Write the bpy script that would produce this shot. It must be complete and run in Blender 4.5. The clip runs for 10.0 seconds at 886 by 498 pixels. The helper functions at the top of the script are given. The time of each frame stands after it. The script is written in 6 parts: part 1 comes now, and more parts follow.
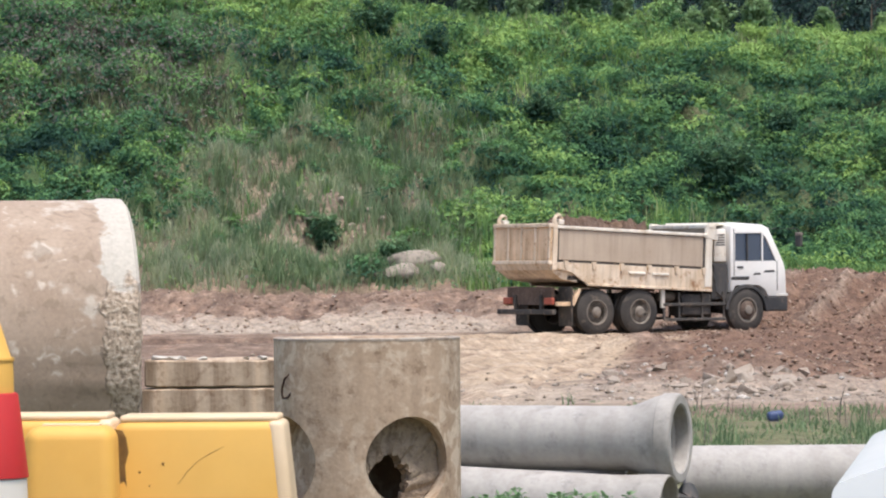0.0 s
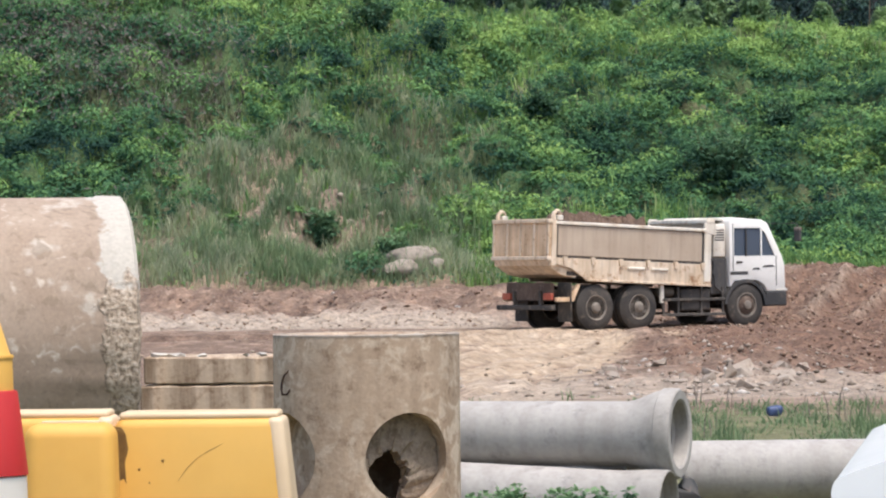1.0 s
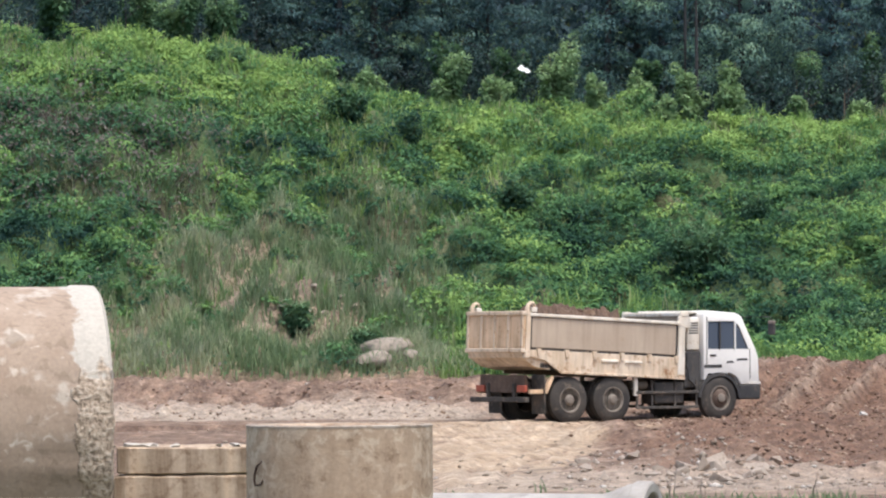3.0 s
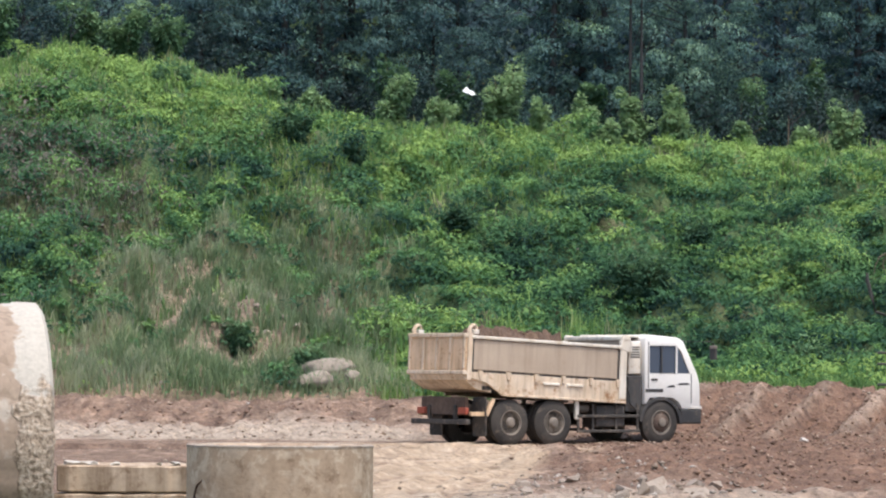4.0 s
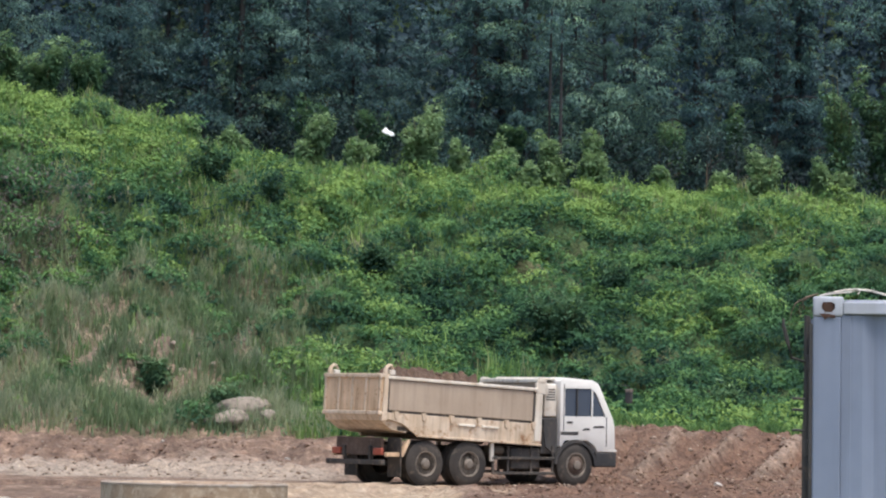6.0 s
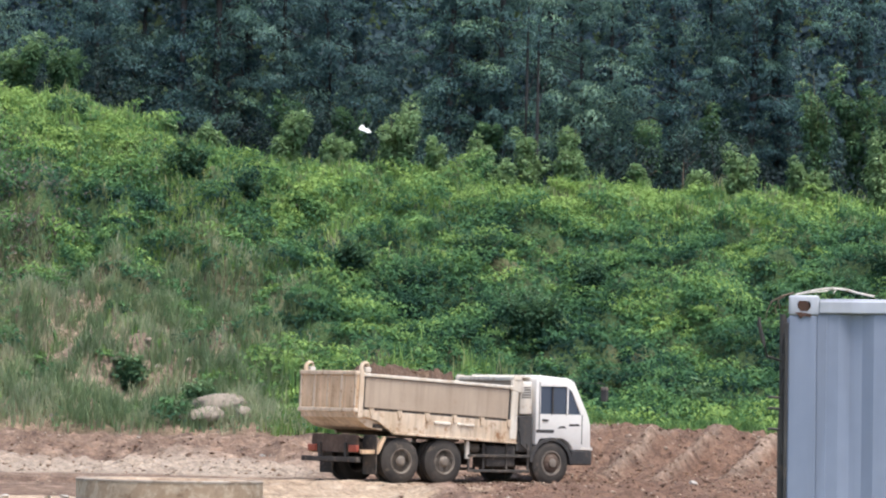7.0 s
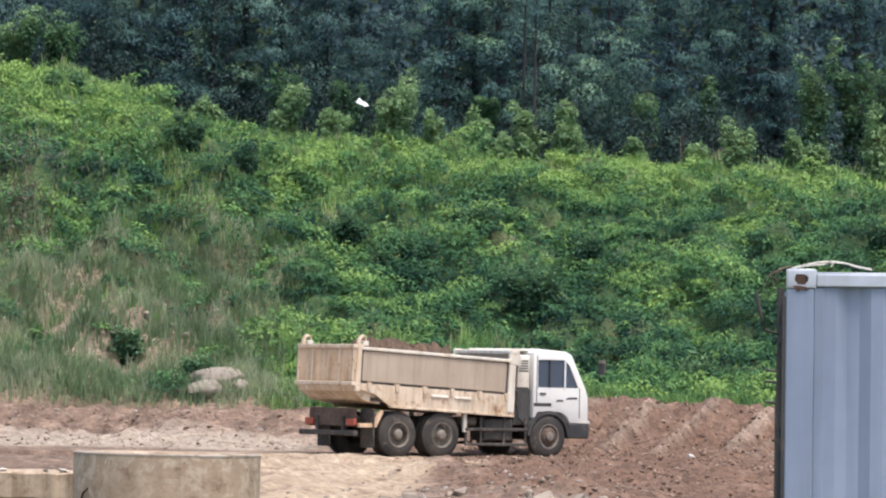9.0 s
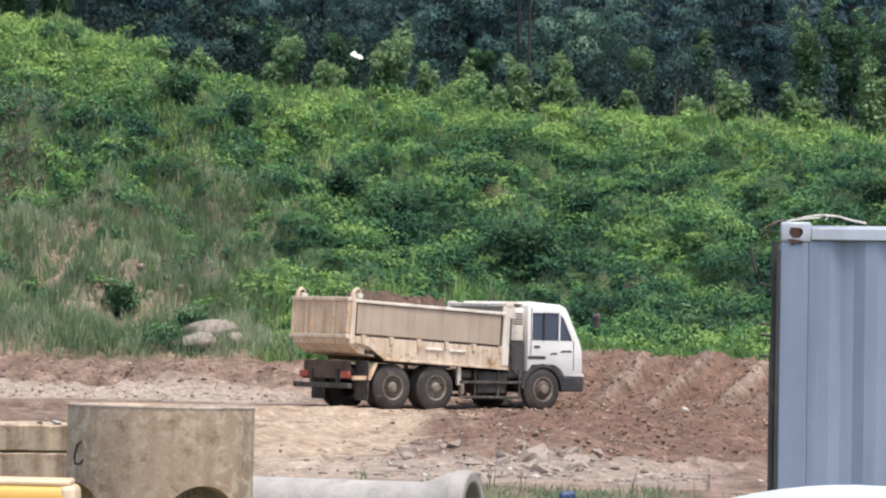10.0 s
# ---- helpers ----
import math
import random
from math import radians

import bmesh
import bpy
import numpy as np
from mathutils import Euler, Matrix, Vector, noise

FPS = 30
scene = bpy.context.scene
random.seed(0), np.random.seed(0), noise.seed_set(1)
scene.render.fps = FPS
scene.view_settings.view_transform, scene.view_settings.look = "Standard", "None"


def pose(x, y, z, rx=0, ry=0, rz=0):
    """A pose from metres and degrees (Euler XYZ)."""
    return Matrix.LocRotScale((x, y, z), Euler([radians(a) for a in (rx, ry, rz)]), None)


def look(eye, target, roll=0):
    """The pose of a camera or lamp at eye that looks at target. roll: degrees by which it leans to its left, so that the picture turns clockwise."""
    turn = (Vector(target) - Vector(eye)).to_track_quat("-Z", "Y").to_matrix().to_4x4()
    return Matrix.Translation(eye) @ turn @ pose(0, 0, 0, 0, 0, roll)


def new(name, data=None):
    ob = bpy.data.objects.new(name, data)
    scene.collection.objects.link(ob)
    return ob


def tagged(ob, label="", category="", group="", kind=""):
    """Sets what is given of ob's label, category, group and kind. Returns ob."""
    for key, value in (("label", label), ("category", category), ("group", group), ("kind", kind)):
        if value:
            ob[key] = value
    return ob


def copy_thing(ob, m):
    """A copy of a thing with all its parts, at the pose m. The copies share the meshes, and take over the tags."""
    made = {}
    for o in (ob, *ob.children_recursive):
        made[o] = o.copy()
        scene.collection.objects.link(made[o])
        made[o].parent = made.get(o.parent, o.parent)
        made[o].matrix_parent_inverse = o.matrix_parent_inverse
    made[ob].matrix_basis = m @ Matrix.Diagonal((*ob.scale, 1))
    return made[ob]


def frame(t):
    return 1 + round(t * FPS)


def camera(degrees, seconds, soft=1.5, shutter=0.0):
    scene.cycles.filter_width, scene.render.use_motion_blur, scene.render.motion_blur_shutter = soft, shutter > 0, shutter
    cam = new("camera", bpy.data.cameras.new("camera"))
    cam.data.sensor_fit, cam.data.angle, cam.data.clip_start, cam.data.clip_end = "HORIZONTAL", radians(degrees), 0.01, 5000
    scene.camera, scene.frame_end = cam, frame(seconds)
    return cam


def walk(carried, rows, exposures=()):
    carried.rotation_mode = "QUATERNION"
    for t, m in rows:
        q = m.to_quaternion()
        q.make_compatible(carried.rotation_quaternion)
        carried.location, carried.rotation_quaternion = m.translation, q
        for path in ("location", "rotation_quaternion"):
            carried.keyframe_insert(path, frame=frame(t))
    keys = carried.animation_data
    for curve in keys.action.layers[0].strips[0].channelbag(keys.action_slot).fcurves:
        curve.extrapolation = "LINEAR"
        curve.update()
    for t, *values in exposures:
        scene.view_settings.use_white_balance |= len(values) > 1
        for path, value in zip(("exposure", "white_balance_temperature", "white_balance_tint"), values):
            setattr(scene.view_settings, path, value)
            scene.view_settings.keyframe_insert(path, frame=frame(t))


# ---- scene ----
# ======== camera ========
cam = camera(11.194, 10.0, soft=2.15)
PATH = [
    (0, pose(0, 0, 1.95, 90.0801, 0.4590, 1.6173)),
    (0.5, pose(0, 0, 1.95, 90.0599, 0.5330, 1.6125)),
    (1, pose(0, 0, 1.95, 90.0291, 0.6564, 1.6046)),
    (1.5, pose(0, 0, 1.95, 89.9795, 0.8417, 1.6504)),
    (2, pose(0, 0, 1.95, 89.9982, 1.0789, 1.6723)),
    (2.3, pose(0, 0, 1.95, 90.2341, 0.9422, 1.6226)),
    (2.4, pose(0, 0, 1.95, 90.4511, 0.8968, 1.5893)),
    (2.5, pose(0, 0, 1.95, 90.6681, 0.8515, 1.5538)),
    (3, pose(0, 0, 1.95, 91.1860, 0.3298, 1.2740)),
    (3.2, pose(0, 0, 1.95, 91.2868, 0.1985, 1.0472)),
    (4.3, pose(0, 0, 1.95, 91.5431, -0.5332, 0.3429)),
    (4.5, pose(0, 0, 1.95, 91.6306, -0.6654, 0.1993)),
    (5, pose(0, 0, 1.95, 91.8052, -0.7996, -0.0252)),
    (5.5, pose(0, 0, 1.95, 91.9805, -0.9721, -0.2638)),
    (5.7, pose(0, 0, 1.95, 91.9923, -1.0094, -0.3843)),
    (6.8, pose(0, 0, 1.95, 91.9588, -1.2235, -0.7882)),
    (7, pose(0, 0, 1.95, 91.9615, -1.2631, -0.8425)),
    (7.5, pose(0, 0, 1.95, 91.9119, -1.2638, -0.9227)),
    (8, pose(0, 0, 1.95, 91.8359, -1.2350, -0.9096)),
    (8.5, pose(0, 0, 1.95, 91.6973, -1.2406, -0.8975)),
    (9, pose(0, 0, 1.95, 91.6268, -1.2339, -0.8739)),
    (9.5, pose(0, 0, 1.95, 91.3349, -1.3645, -0.9085)),
    (10, pose(0, 0, 1.95, 91.0307, -1.3258, -0.9468)),
]
walk(cam, PATH, exposures=[(0, 0.81), (2.5, 0.81), (4.5, 0.74), (5.0, 0.53), (5.5, 0.47), (7, 0.87), (9, 0.88), (10, 0.83)])


# ======== light ========
SUN_EL, SUN_AZ = 70.0, 145.0          # azimuth: degrees clockwise from +y, the way the sun stands
w = bpy.data.worlds.new("world")
scene.world = w
w.use_nodes = True
sky = w.node_tree.nodes.new("ShaderNodeTexSky")
sky.sky_type = 'NISHITA'
sky.sun_disc = False
sky.sun_elevation = radians(SUN_EL)
sky.sun_rotation = radians(SUN_AZ)
sky.dust_density = 3.0
w.node_tree.links.new(sky.outputs[0], w.node_tree.nodes["Background"].inputs[0])
w.node_tree.nodes["Background"].inputs[1].default_value = 0.15
sun = new("sun", bpy.data.lights.new("sun", "SUN"))
sun.data.energy = 2.0
sun.data.angle = radians(18)
sun.data.color = (1.0, 0.955, 0.91)
sd = Vector((math.sin(radians(SUN_AZ)) * math.cos(radians(SUN_EL)), math.cos(radians(SUN_AZ)) * math.cos(radians(SUN_EL)), math.sin(radians(SUN_EL))))
sun.matrix_world = look(sd * 50, (0, 0, 0))

# ======== materials ========
def mat(name):
    m = bpy.data.materials.new(name)
    m.use_nodes = True
    return m, m.node_tree, m.node_tree.nodes["Principled BSDF"]


def node(nt, kind, **kw):
    n = nt.nodes.new(kind)
    for k, v in kw.items():
        n.inputs[k].default_value = v
    return n


def noise_tex(nt, scale, detail=4.0, coord="Object"):
    tc = nt.nodes.new("ShaderNodeTexCoord")
    n = nt.nodes.new("ShaderNodeTexNoise")
    n.inputs["Scale"].default_value = scale
    n.inputs["Detail"].default_value = detail
    nt.links.new(tc.outputs[coord], n.inputs["Vector"])
    return n


def ramp(nt, src, stops):
    r = nt.nodes.new("ShaderNodeValToRGB")
    while len(r.color_ramp.elements) < len(stops):
        r.color_ramp.elements.new(0.5)
    for e, (p, c) in zip(r.color_ramp.elements, stops):
        e.position = p
        e.color = (*c, 1)
    nt.links.new(src, r.inputs[0])
    return r.outputs[0]


def mix(nt, fac, a, b, how="MIX"):
    n = nt.nodes.new("ShaderNodeMix")
    n.data_type, n.blend_type = "RGBA", how
    for sock, v in ((n.inputs[0], fac), (n.inputs[6], a), (n.inputs[7], b)):
        if isinstance(v, (int, float)):
            sock.default_value = v
        elif isinstance(v, tuple):
            sock.default_value = (*v, 1)
        else:
            nt.links.new(v, sock)
    return n.outputs[2]


def bump(nt, bsdf, src, strength, dist=0.01):
    b = node(nt, "ShaderNodeBump", Strength=strength, Distance=dist)
    nt.links.new(src, b.inputs["Height"])
    nt.links.new(b.outputs[0], bsdf.inputs["Normal"])


def surface(name, c1, c2, c3=None, s1=1.5, s2=14.0, rough=0.85, metal=0.0, bumps=0.3, dist=0.01, stain=0.5, grain=0.45, streak=0.0, fleck=None):
    """Two scales of colour variation, blotches (c3) and a fine relief."""
    m, nt, b = mat(name)
    big, fine = noise_tex(nt, s1, 5), noise_tex(nt, s2, 6)
    col = ramp(nt, big.outputs[0], [(0.3, c1), (0.7, c2)])
    if c3:
        blot = noise_tex(nt, s1 * 2.7, 8)
        blot.inputs["Roughness"].default_value = 0.7
        f = ramp(nt, blot.outputs[0], [(stain, (0, 0, 0)), (stain + 0.12, (1, 1, 1))])
        col = mix(nt, f, col, c3)
    if fleck:
        lime, place = noise_tex(nt, 9.0, 7), noise_tex(nt, 1.1, 2)
        lime.inputs["Roughness"].default_value = 0.65
        lime.inputs["Distortion"].default_value = 0.6
        f = ramp(nt, lime.outputs[0], [(0.49, (0, 0, 0)), (0.56, (1, 1, 1))])
        f = mix(nt, 1.0, f, ramp(nt, place.outputs[0], [(0.34, (0.15, 0.15, 0.15)), (0.56, (0.9, 0.9, 0.9))]), "MULTIPLY")
        col = mix(nt, f, col, fleck)
    speck = ramp(nt, fine.outputs[0], [(0.25, (0.72, 0.72, 0.72)), (0.75, (1.12, 1.12, 1.12))])
    col = mix(nt, grain, col, speck, "MULTIPLY")
    if streak:
        tc = nt.nodes.new("ShaderNodeTexCoord")
        mp = nt.nodes.new("ShaderNodeMapping")
        mp.inputs["Scale"].default_value = (7.5, 7.5, 0.6)
        nt.links.new(tc.outputs["Object"], mp.inputs[0])
        run = nt.nodes.new("ShaderNodeTexNoise")
        run.inputs["Scale"].default_value = 1.0
        run.inputs["Detail"].default_value = 5.0
        nt.links.new(mp.outputs[0], run.inputs["Vector"])
        col = mix(nt, streak, col, ramp(nt, run.outputs[0], [(0.37, (0.52, 0.47, 0.42)), (0.51, (1.0, 1.0, 1.0)), (0.67, (1.25, 1.22, 1.18))]), "MULTIPLY")
    nt.links.new(col, b.inputs["Base Color"])
    b.inputs["Roughness"].default_value = rough
    b.inputs["Metallic"].default_value = metal
    bump(nt, b, fine.outputs[0], bumps, dist)
    return m


def foliage(name, stops, trans=0.3, apart=0.0):
    m, nt, b = mat(name)
    a = nt.nodes.new("ShaderNodeAttribute")
    a.attribute_name = "tint"
    col = ramp(nt, a.outputs["Fac"], stops)
    n = noise_tex(nt, 0.45, 3)
    if apart:
        oi = nt.nodes.new("ShaderNodeObjectInfo")
        col = mix(nt, apart, col, ramp(nt, oi.outputs["Random"], [(0.0, (0.5, 0.56, 0.66)), (0.5, (1.0, 1.0, 1.0)), (1.0, (1.6, 1.5, 1.3))]), "MULTIPLY")
    col = mix(nt, 0.55, col, ramp(nt, n.outputs[0], [(0.3, (0.62, 0.68, 0.66)), (0.7, (1.2, 1.15, 1.0))]), "MULTIPLY")
    nt.links.new(col, b.inputs["Base Color"])
    b.inputs["Roughness"].default_value = 0.7
    b.inputs["Specular IOR Level"].default_value = 0.1
    t = nt.nodes.new("ShaderNodeBsdfTranslucent")
    nt.links.new(col, t.inputs[0])
    mx = nt.nodes.new("ShaderNodeMixShader")
    mx.inputs[0].default_value = trans
    nt.links.new(b.outputs[0], mx.inputs[1])
    nt.links.new(t.outputs[0], mx.inputs[2])
    nt.links.new(mx.outputs[0], nt.nodes["Material Output"].inputs[0])
    return m


OLD_CONCRETE = surface("old_concrete", (0.36, 0.29, 0.215), (0.44, 0.37, 0.285), (0.29, 0.225, 0.16), 2.2, 30, 0.9, bumps=0.35, stain=0.55)
GREY_CONCRETE = surface("grey_concrete", (0.330, 0.308, 0.280), (0.408, 0.380, 0.350), (0.250, 0.236, 0.218), 1.9, 25, 0.85, bumps=0.25, stain=0.57, streak=0.2)
DARK_CONCRETE = surface("slab_concrete", (0.426, 0.328, 0.234), (0.538, 0.423, 0.318), (0.306, 0.216, 0.147), 3.0, 22, 0.92, bumps=0.5, stain=0.52, streak=1.0)
CHIP = surface("fresh_broken_concrete", (0.425, 0.391, 0.340), (0.561, 0.527, 0.476), None, 5, 40, 0.95, bumps=0.6)
RUBBLE = surface("rubble_concrete", (0.285, 0.230, 0.180), (0.395, 0.340, 0.285), (0.225, 0.170, 0.125), 2, 18, 0.95, bumps=0.6, stain=0.5)
ROCK = surface("pale_rock", (0.248, 0.209, 0.164), (0.341, 0.291, 0.238), (0.155, 0.132, 0.099), 1.4, 9, 0.95, bumps=0.7, dist=0.03)
SOIL_LUMP = surface("soil_lump", (0.136, 0.080, 0.050), (0.232, 0.148, 0.096), (0.288, 0.200, 0.136), 0.7, 9, 1.0, bumps=0.6, dist=0.02)
def lump_tones(name, stops):
    """Crumbs of soil or stone, each with a tone of its own."""
    m, nt, b = mat(name)
    geo = nt.nodes.new("ShaderNodeNewGeometry")
    fine = noise_tex(nt, 14, 5)
    c = ramp(nt, geo.outputs["Random Per Island"], stops)
    c = mix(nt, 0.6, c, ramp(nt, fine.outputs[0], [(0.3, (0.7, 0.7, 0.7)), (0.7, (1.2, 1.2, 1.2))]), "MULTIPLY")
    nt.links.new(c, b.inputs["Base Color"])
    b.inputs["Roughness"].default_value = 1.0
    bump(nt, b, fine.outputs[0], 0.5, 0.02)
    return m


CLOD = lump_tones("soil_clods", [(0.0, (0.085, 0.048, 0.032)), (0.45, (0.165, 0.098, 0.066)), (0.8, (0.27, 0.18, 0.125)), (1.0, (0.42, 0.33, 0.255))])
GRAVEL = lump_tones("rubble_gravel", [(0.0, (0.17, 0.125, 0.09)), (0.5, (0.29, 0.235, 0.185)), (0.85, (0.38, 0.33, 0.28)), (1.0, (0.50, 0.46, 0.41))])
STONE = surface("field_stone", (0.264, 0.200, 0.144), (0.368, 0.296, 0.232), None, 0.6, 9, 0.95, bumps=0.5)
YELLOW = surface("yellow_plastic", (0.640, 0.352, 0.066), (0.690, 0.405, 0.098), None, 1.2, 6, 0.6, bumps=0.04, stain=0.6, grain=0.15)
YELLOW_PALE = surface("faded_yellow_plastic", (0.620, 0.455, 0.270), (0.670, 0.520, 0.340), (0.540, 0.375, 0.180), 2.0, 12, 0.5, bumps=0.05, stain=0.62, grain=0.15)
SCUFF = surface("brown_scuff", (0.30, 0.19, 0.05), (0.42, 0.26, 0.07), None, 8, 40, 0.9)
BLEACHED = surface("bleached_plastic", (0.610, 0.455, 0.285), (0.680, 0.530, 0.360), (0.52, 0.36, 0.19), 2.0, 12, 0.5, bumps=0.05, stain=0.6, grain=0.15)
STAIN = surface("rusty_dirt", (0.10, 0.055, 0.02), (0.30, 0.16, 0.035), None, 5, 30, 0.9)
RED = surface("red_plastic", (0.390, 0.010, 0.010), (0.440, 0.018, 0.016), None, 2, 10, 0.6, bumps=0.05, grain=0.15)
WHITE_PLASTIC = surface("dusty_white_plastic", (0.60, 0.56, 0.50), (0.70, 0.66, 0.60), None, 2, 10, 0.5, bumps=0.05, grain=0.15)
CONT_PAINT = surface("blue_grey_container_paint", (0.209, 0.252, 0.342), (0.257, 0.299, 0.390), (0.231, 0.257, 0.316), 0.8, 9, 0.5, bumps=0.06, stain=0.6, grain=0.15, streak=0.22)
CONT_LIGHT = surface("pale_grey_rail_paint", (0.42, 0.45, 0.52), (0.52, 0.55, 0.60), (0.35, 0.34, 0.35), 1.5, 9, 0.5, stain=0.62, grain=0.15, streak=0.22)
RUST = surface("rust", (0.038, 0.021, 0.015), (0.090, 0.045, 0.030), None, 4, 30, 0.9)
DARK_STEEL = surface("dark_steel", (0.03, 0.03, 0.032), (0.07, 0.065, 0.06), (0.13, 0.10, 0.075), 2, 12, 0.7, stain=0.56)
TAN_PAINT = surface("dusty_tan_bed_paint", (0.560, 0.432, 0.300), (0.700, 0.585, 0.455), (0.335, 0.185, 0.095), 1.9, 12, 0.75, bumps=0.15, stain=0.55, grain=0.2, streak=0.4)
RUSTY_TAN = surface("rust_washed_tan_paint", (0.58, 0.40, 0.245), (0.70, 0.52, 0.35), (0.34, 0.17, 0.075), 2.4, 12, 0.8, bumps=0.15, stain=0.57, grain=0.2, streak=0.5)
SIDE_PAINT = surface("worn_greyish_bed_steel", (0.392, 0.308, 0.228), (0.464, 0.376, 0.288), (0.336, 0.240, 0.160), 0.9, 14, 0.7, bumps=0.1, stain=0.6, grain=0.15, streak=0.2)
CREAM = surface("dusty_cream_paint", (0.648, 0.576, 0.468), (0.738, 0.693, 0.612), (0.468, 0.342, 0.216), 1.3, 14, 0.6, stain=0.58, grain=0.15, streak=0.3)
CAB_WHITE = surface("white_cab_paint", (0.780, 0.755, 0.700), (0.825, 0.805, 0.760), (0.66, 0.59, 0.48), 0.9, 10, 0.4, bumps=0.03, stain=0.60, grain=0.15)
VAN_WHITE = surface("white_car_paint", (0.80, 0.81, 0.82), (0.84, 0.84, 0.84), None, 0.8, 5, 0.25, bumps=0.01, grain=0.15)
RUBBER = surface("dusty_tyre_rubber", (0.030, 0.027, 0.025), (0.072, 0.061, 0.051), (0.136, 0.106, 0.081), 2, 12, 0.9, stain=0.56)
LOAD = surface("damp_brown_earth", (0.075, 0.046, 0.031), (0.150, 0.098, 0.068), (0.21, 0.15, 0.11), 1.6, 12, 1.0, bumps=0.7, dist=0.03, stain=0.58)
CHASSIS = surface("dusty_chassis_steel", (0.036, 0.033, 0.031), (0.082, 0.071, 0.061), (0.155, 0.122, 0.094), 2, 12, 0.85, stain=0.52)
RUSTY_STEEL = surface("dusty_rusty_steel", (0.060, 0.038, 0.028), (0.135, 0.092, 0.068), (0.19, 0.15, 0.12), 3, 20, 0.9, stain=0.55)
RIM = surface("dusty_steel_rim", (0.153, 0.128, 0.103), (0.238, 0.201, 0.163), (0.098, 0.067, 0.050), 4, 20, 0.7, stain=0.58)
ORANGE = surface("amber_lens", (0.55, 0.13, 0.015), (0.62, 0.17, 0.02), None, 3, 12, 0.3)
RED_LENS = surface("dusty_red_lens", (0.36, 0.07, 0.04), (0.45, 0.12, 0.07), None, 3, 12, 0.5)
BARK = surface("dark_bark", (0.025, 0.025, 0.026), (0.050, 0.048, 0.050), None, 1.5, 16, 0.95, bumps=0.8, dist=0.02)
STEM = surface("green_brown_stem", (0.09, 0.085, 0.04), (0.15, 0.13, 0.06), None, 2, 16, 0.9)
ROPE = surface("pale_rope", (0.52, 0.48, 0.42), (0.70, 0.66, 0.60), None, 9, 50, 0.95)
TWIG = surface("dead_twig", (0.16, 0.12, 0.09), (0.26, 0.20, 0.15), None, 4, 30, 0.95)
BLUE_BAG = surface("dark_blue_plastic", (0.03, 0.05, 0.12), (0.05, 0.08, 0.18), None, 4, 20, 0.5)
SACK = surface("white_sheet", (0.72, 0.74, 0.76), (0.82, 0.83, 0.84), None, 3, 12, 0.7)

m, nt, b = mat("dark_window_glass")
# Blue-grey base colour stands in for sky reflected in the panes.
b.inputs["Base Color"].default_value = (0.07, 0.09, 0.125, 1)
b.inputs["Roughness"].default_value = 0.08
DARK_GLASS = m

# Ramp from bluish shade tones to sunlit yellow-green; last stop is dead leaf.
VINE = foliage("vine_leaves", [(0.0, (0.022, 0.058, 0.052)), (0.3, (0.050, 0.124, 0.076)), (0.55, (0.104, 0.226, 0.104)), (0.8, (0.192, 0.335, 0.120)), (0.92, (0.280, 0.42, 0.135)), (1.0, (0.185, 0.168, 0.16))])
GRASS = foliage("tall_grass", [(0.0, (0.060, 0.139, 0.062)), (0.5, (0.142, 0.262, 0.098)), (0.8, (0.268, 0.408, 0.125)), (1.0, (0.36, 0.37, 0.22))])
# Paled beyond the weeds' own dust, for dust haze in the air.
DRYGRASS = foliage("dusty_grass", [(0.0, (0.145, 0.215, 0.115)), (0.5, (0.275, 0.360, 0.205)), (1.0, (0.46, 0.475, 0.335))], 0.5)
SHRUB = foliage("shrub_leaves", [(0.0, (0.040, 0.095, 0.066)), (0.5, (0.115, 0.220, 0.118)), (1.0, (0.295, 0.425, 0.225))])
# Haze over distance is put into the wood's leaf colours as blue.
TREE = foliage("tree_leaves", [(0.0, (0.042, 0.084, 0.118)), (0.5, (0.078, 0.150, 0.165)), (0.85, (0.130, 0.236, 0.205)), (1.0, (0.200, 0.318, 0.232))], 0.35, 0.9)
TREE_B = foliage("hazed_tree_leaves", [(0.0, (0.068, 0.126, 0.156)), (0.5, (0.126, 0.224, 0.224)), (1.0, (0.222, 0.348, 0.280))], 0.4, 0.8)
# Undergrowth tones are darkened for the shade under the crowns.
UNDER = foliage("shaded_undergrowth_leaves", [(0.0, (0.030, 0.045, 0.055)), (0.5, (0.050, 0.085, 0.082)), (1.0, (0.12, 0.20, 0.120))], 0.25)
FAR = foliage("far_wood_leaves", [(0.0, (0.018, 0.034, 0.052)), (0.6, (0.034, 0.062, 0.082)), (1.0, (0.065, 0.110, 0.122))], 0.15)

# ground: soil kinds blended by attributes that come with the terrain
GROUND, nt, b = mat("site_soil")
def attr(nt, nm):
    a = nt.nodes.new("ShaderNodeAttribute")
    a.attribute_name = nm
    return a.outputs["Fac"]
n_big, n_mid, n_fine = noise_tex(nt, 0.22, 6), noise_tex(nt, 1.3, 8), noise_tex(nt, 9.0, 8)
n_mid.inputs["Roughness"].default_value = 0.7
pinkish = ramp(nt, n_mid.outputs[0], [(0.28, (0.112, 0.070, 0.050)), (0.5, (0.205, 0.136, 0.098)), (0.72, (0.36, 0.265, 0.20))])
brown = ramp(nt, n_mid.outputs[0], [(0.28, (0.10, 0.055, 0.036)), (0.55, (0.18, 0.105, 0.07)), (0.8, (0.31, 0.205, 0.145))])
sand = ramp(nt, n_mid.outputs[0], [(0.25, (0.28, 0.195, 0.13)), (0.5, (0.43, 0.325, 0.225)), (0.75, (0.56, 0.455, 0.35))])
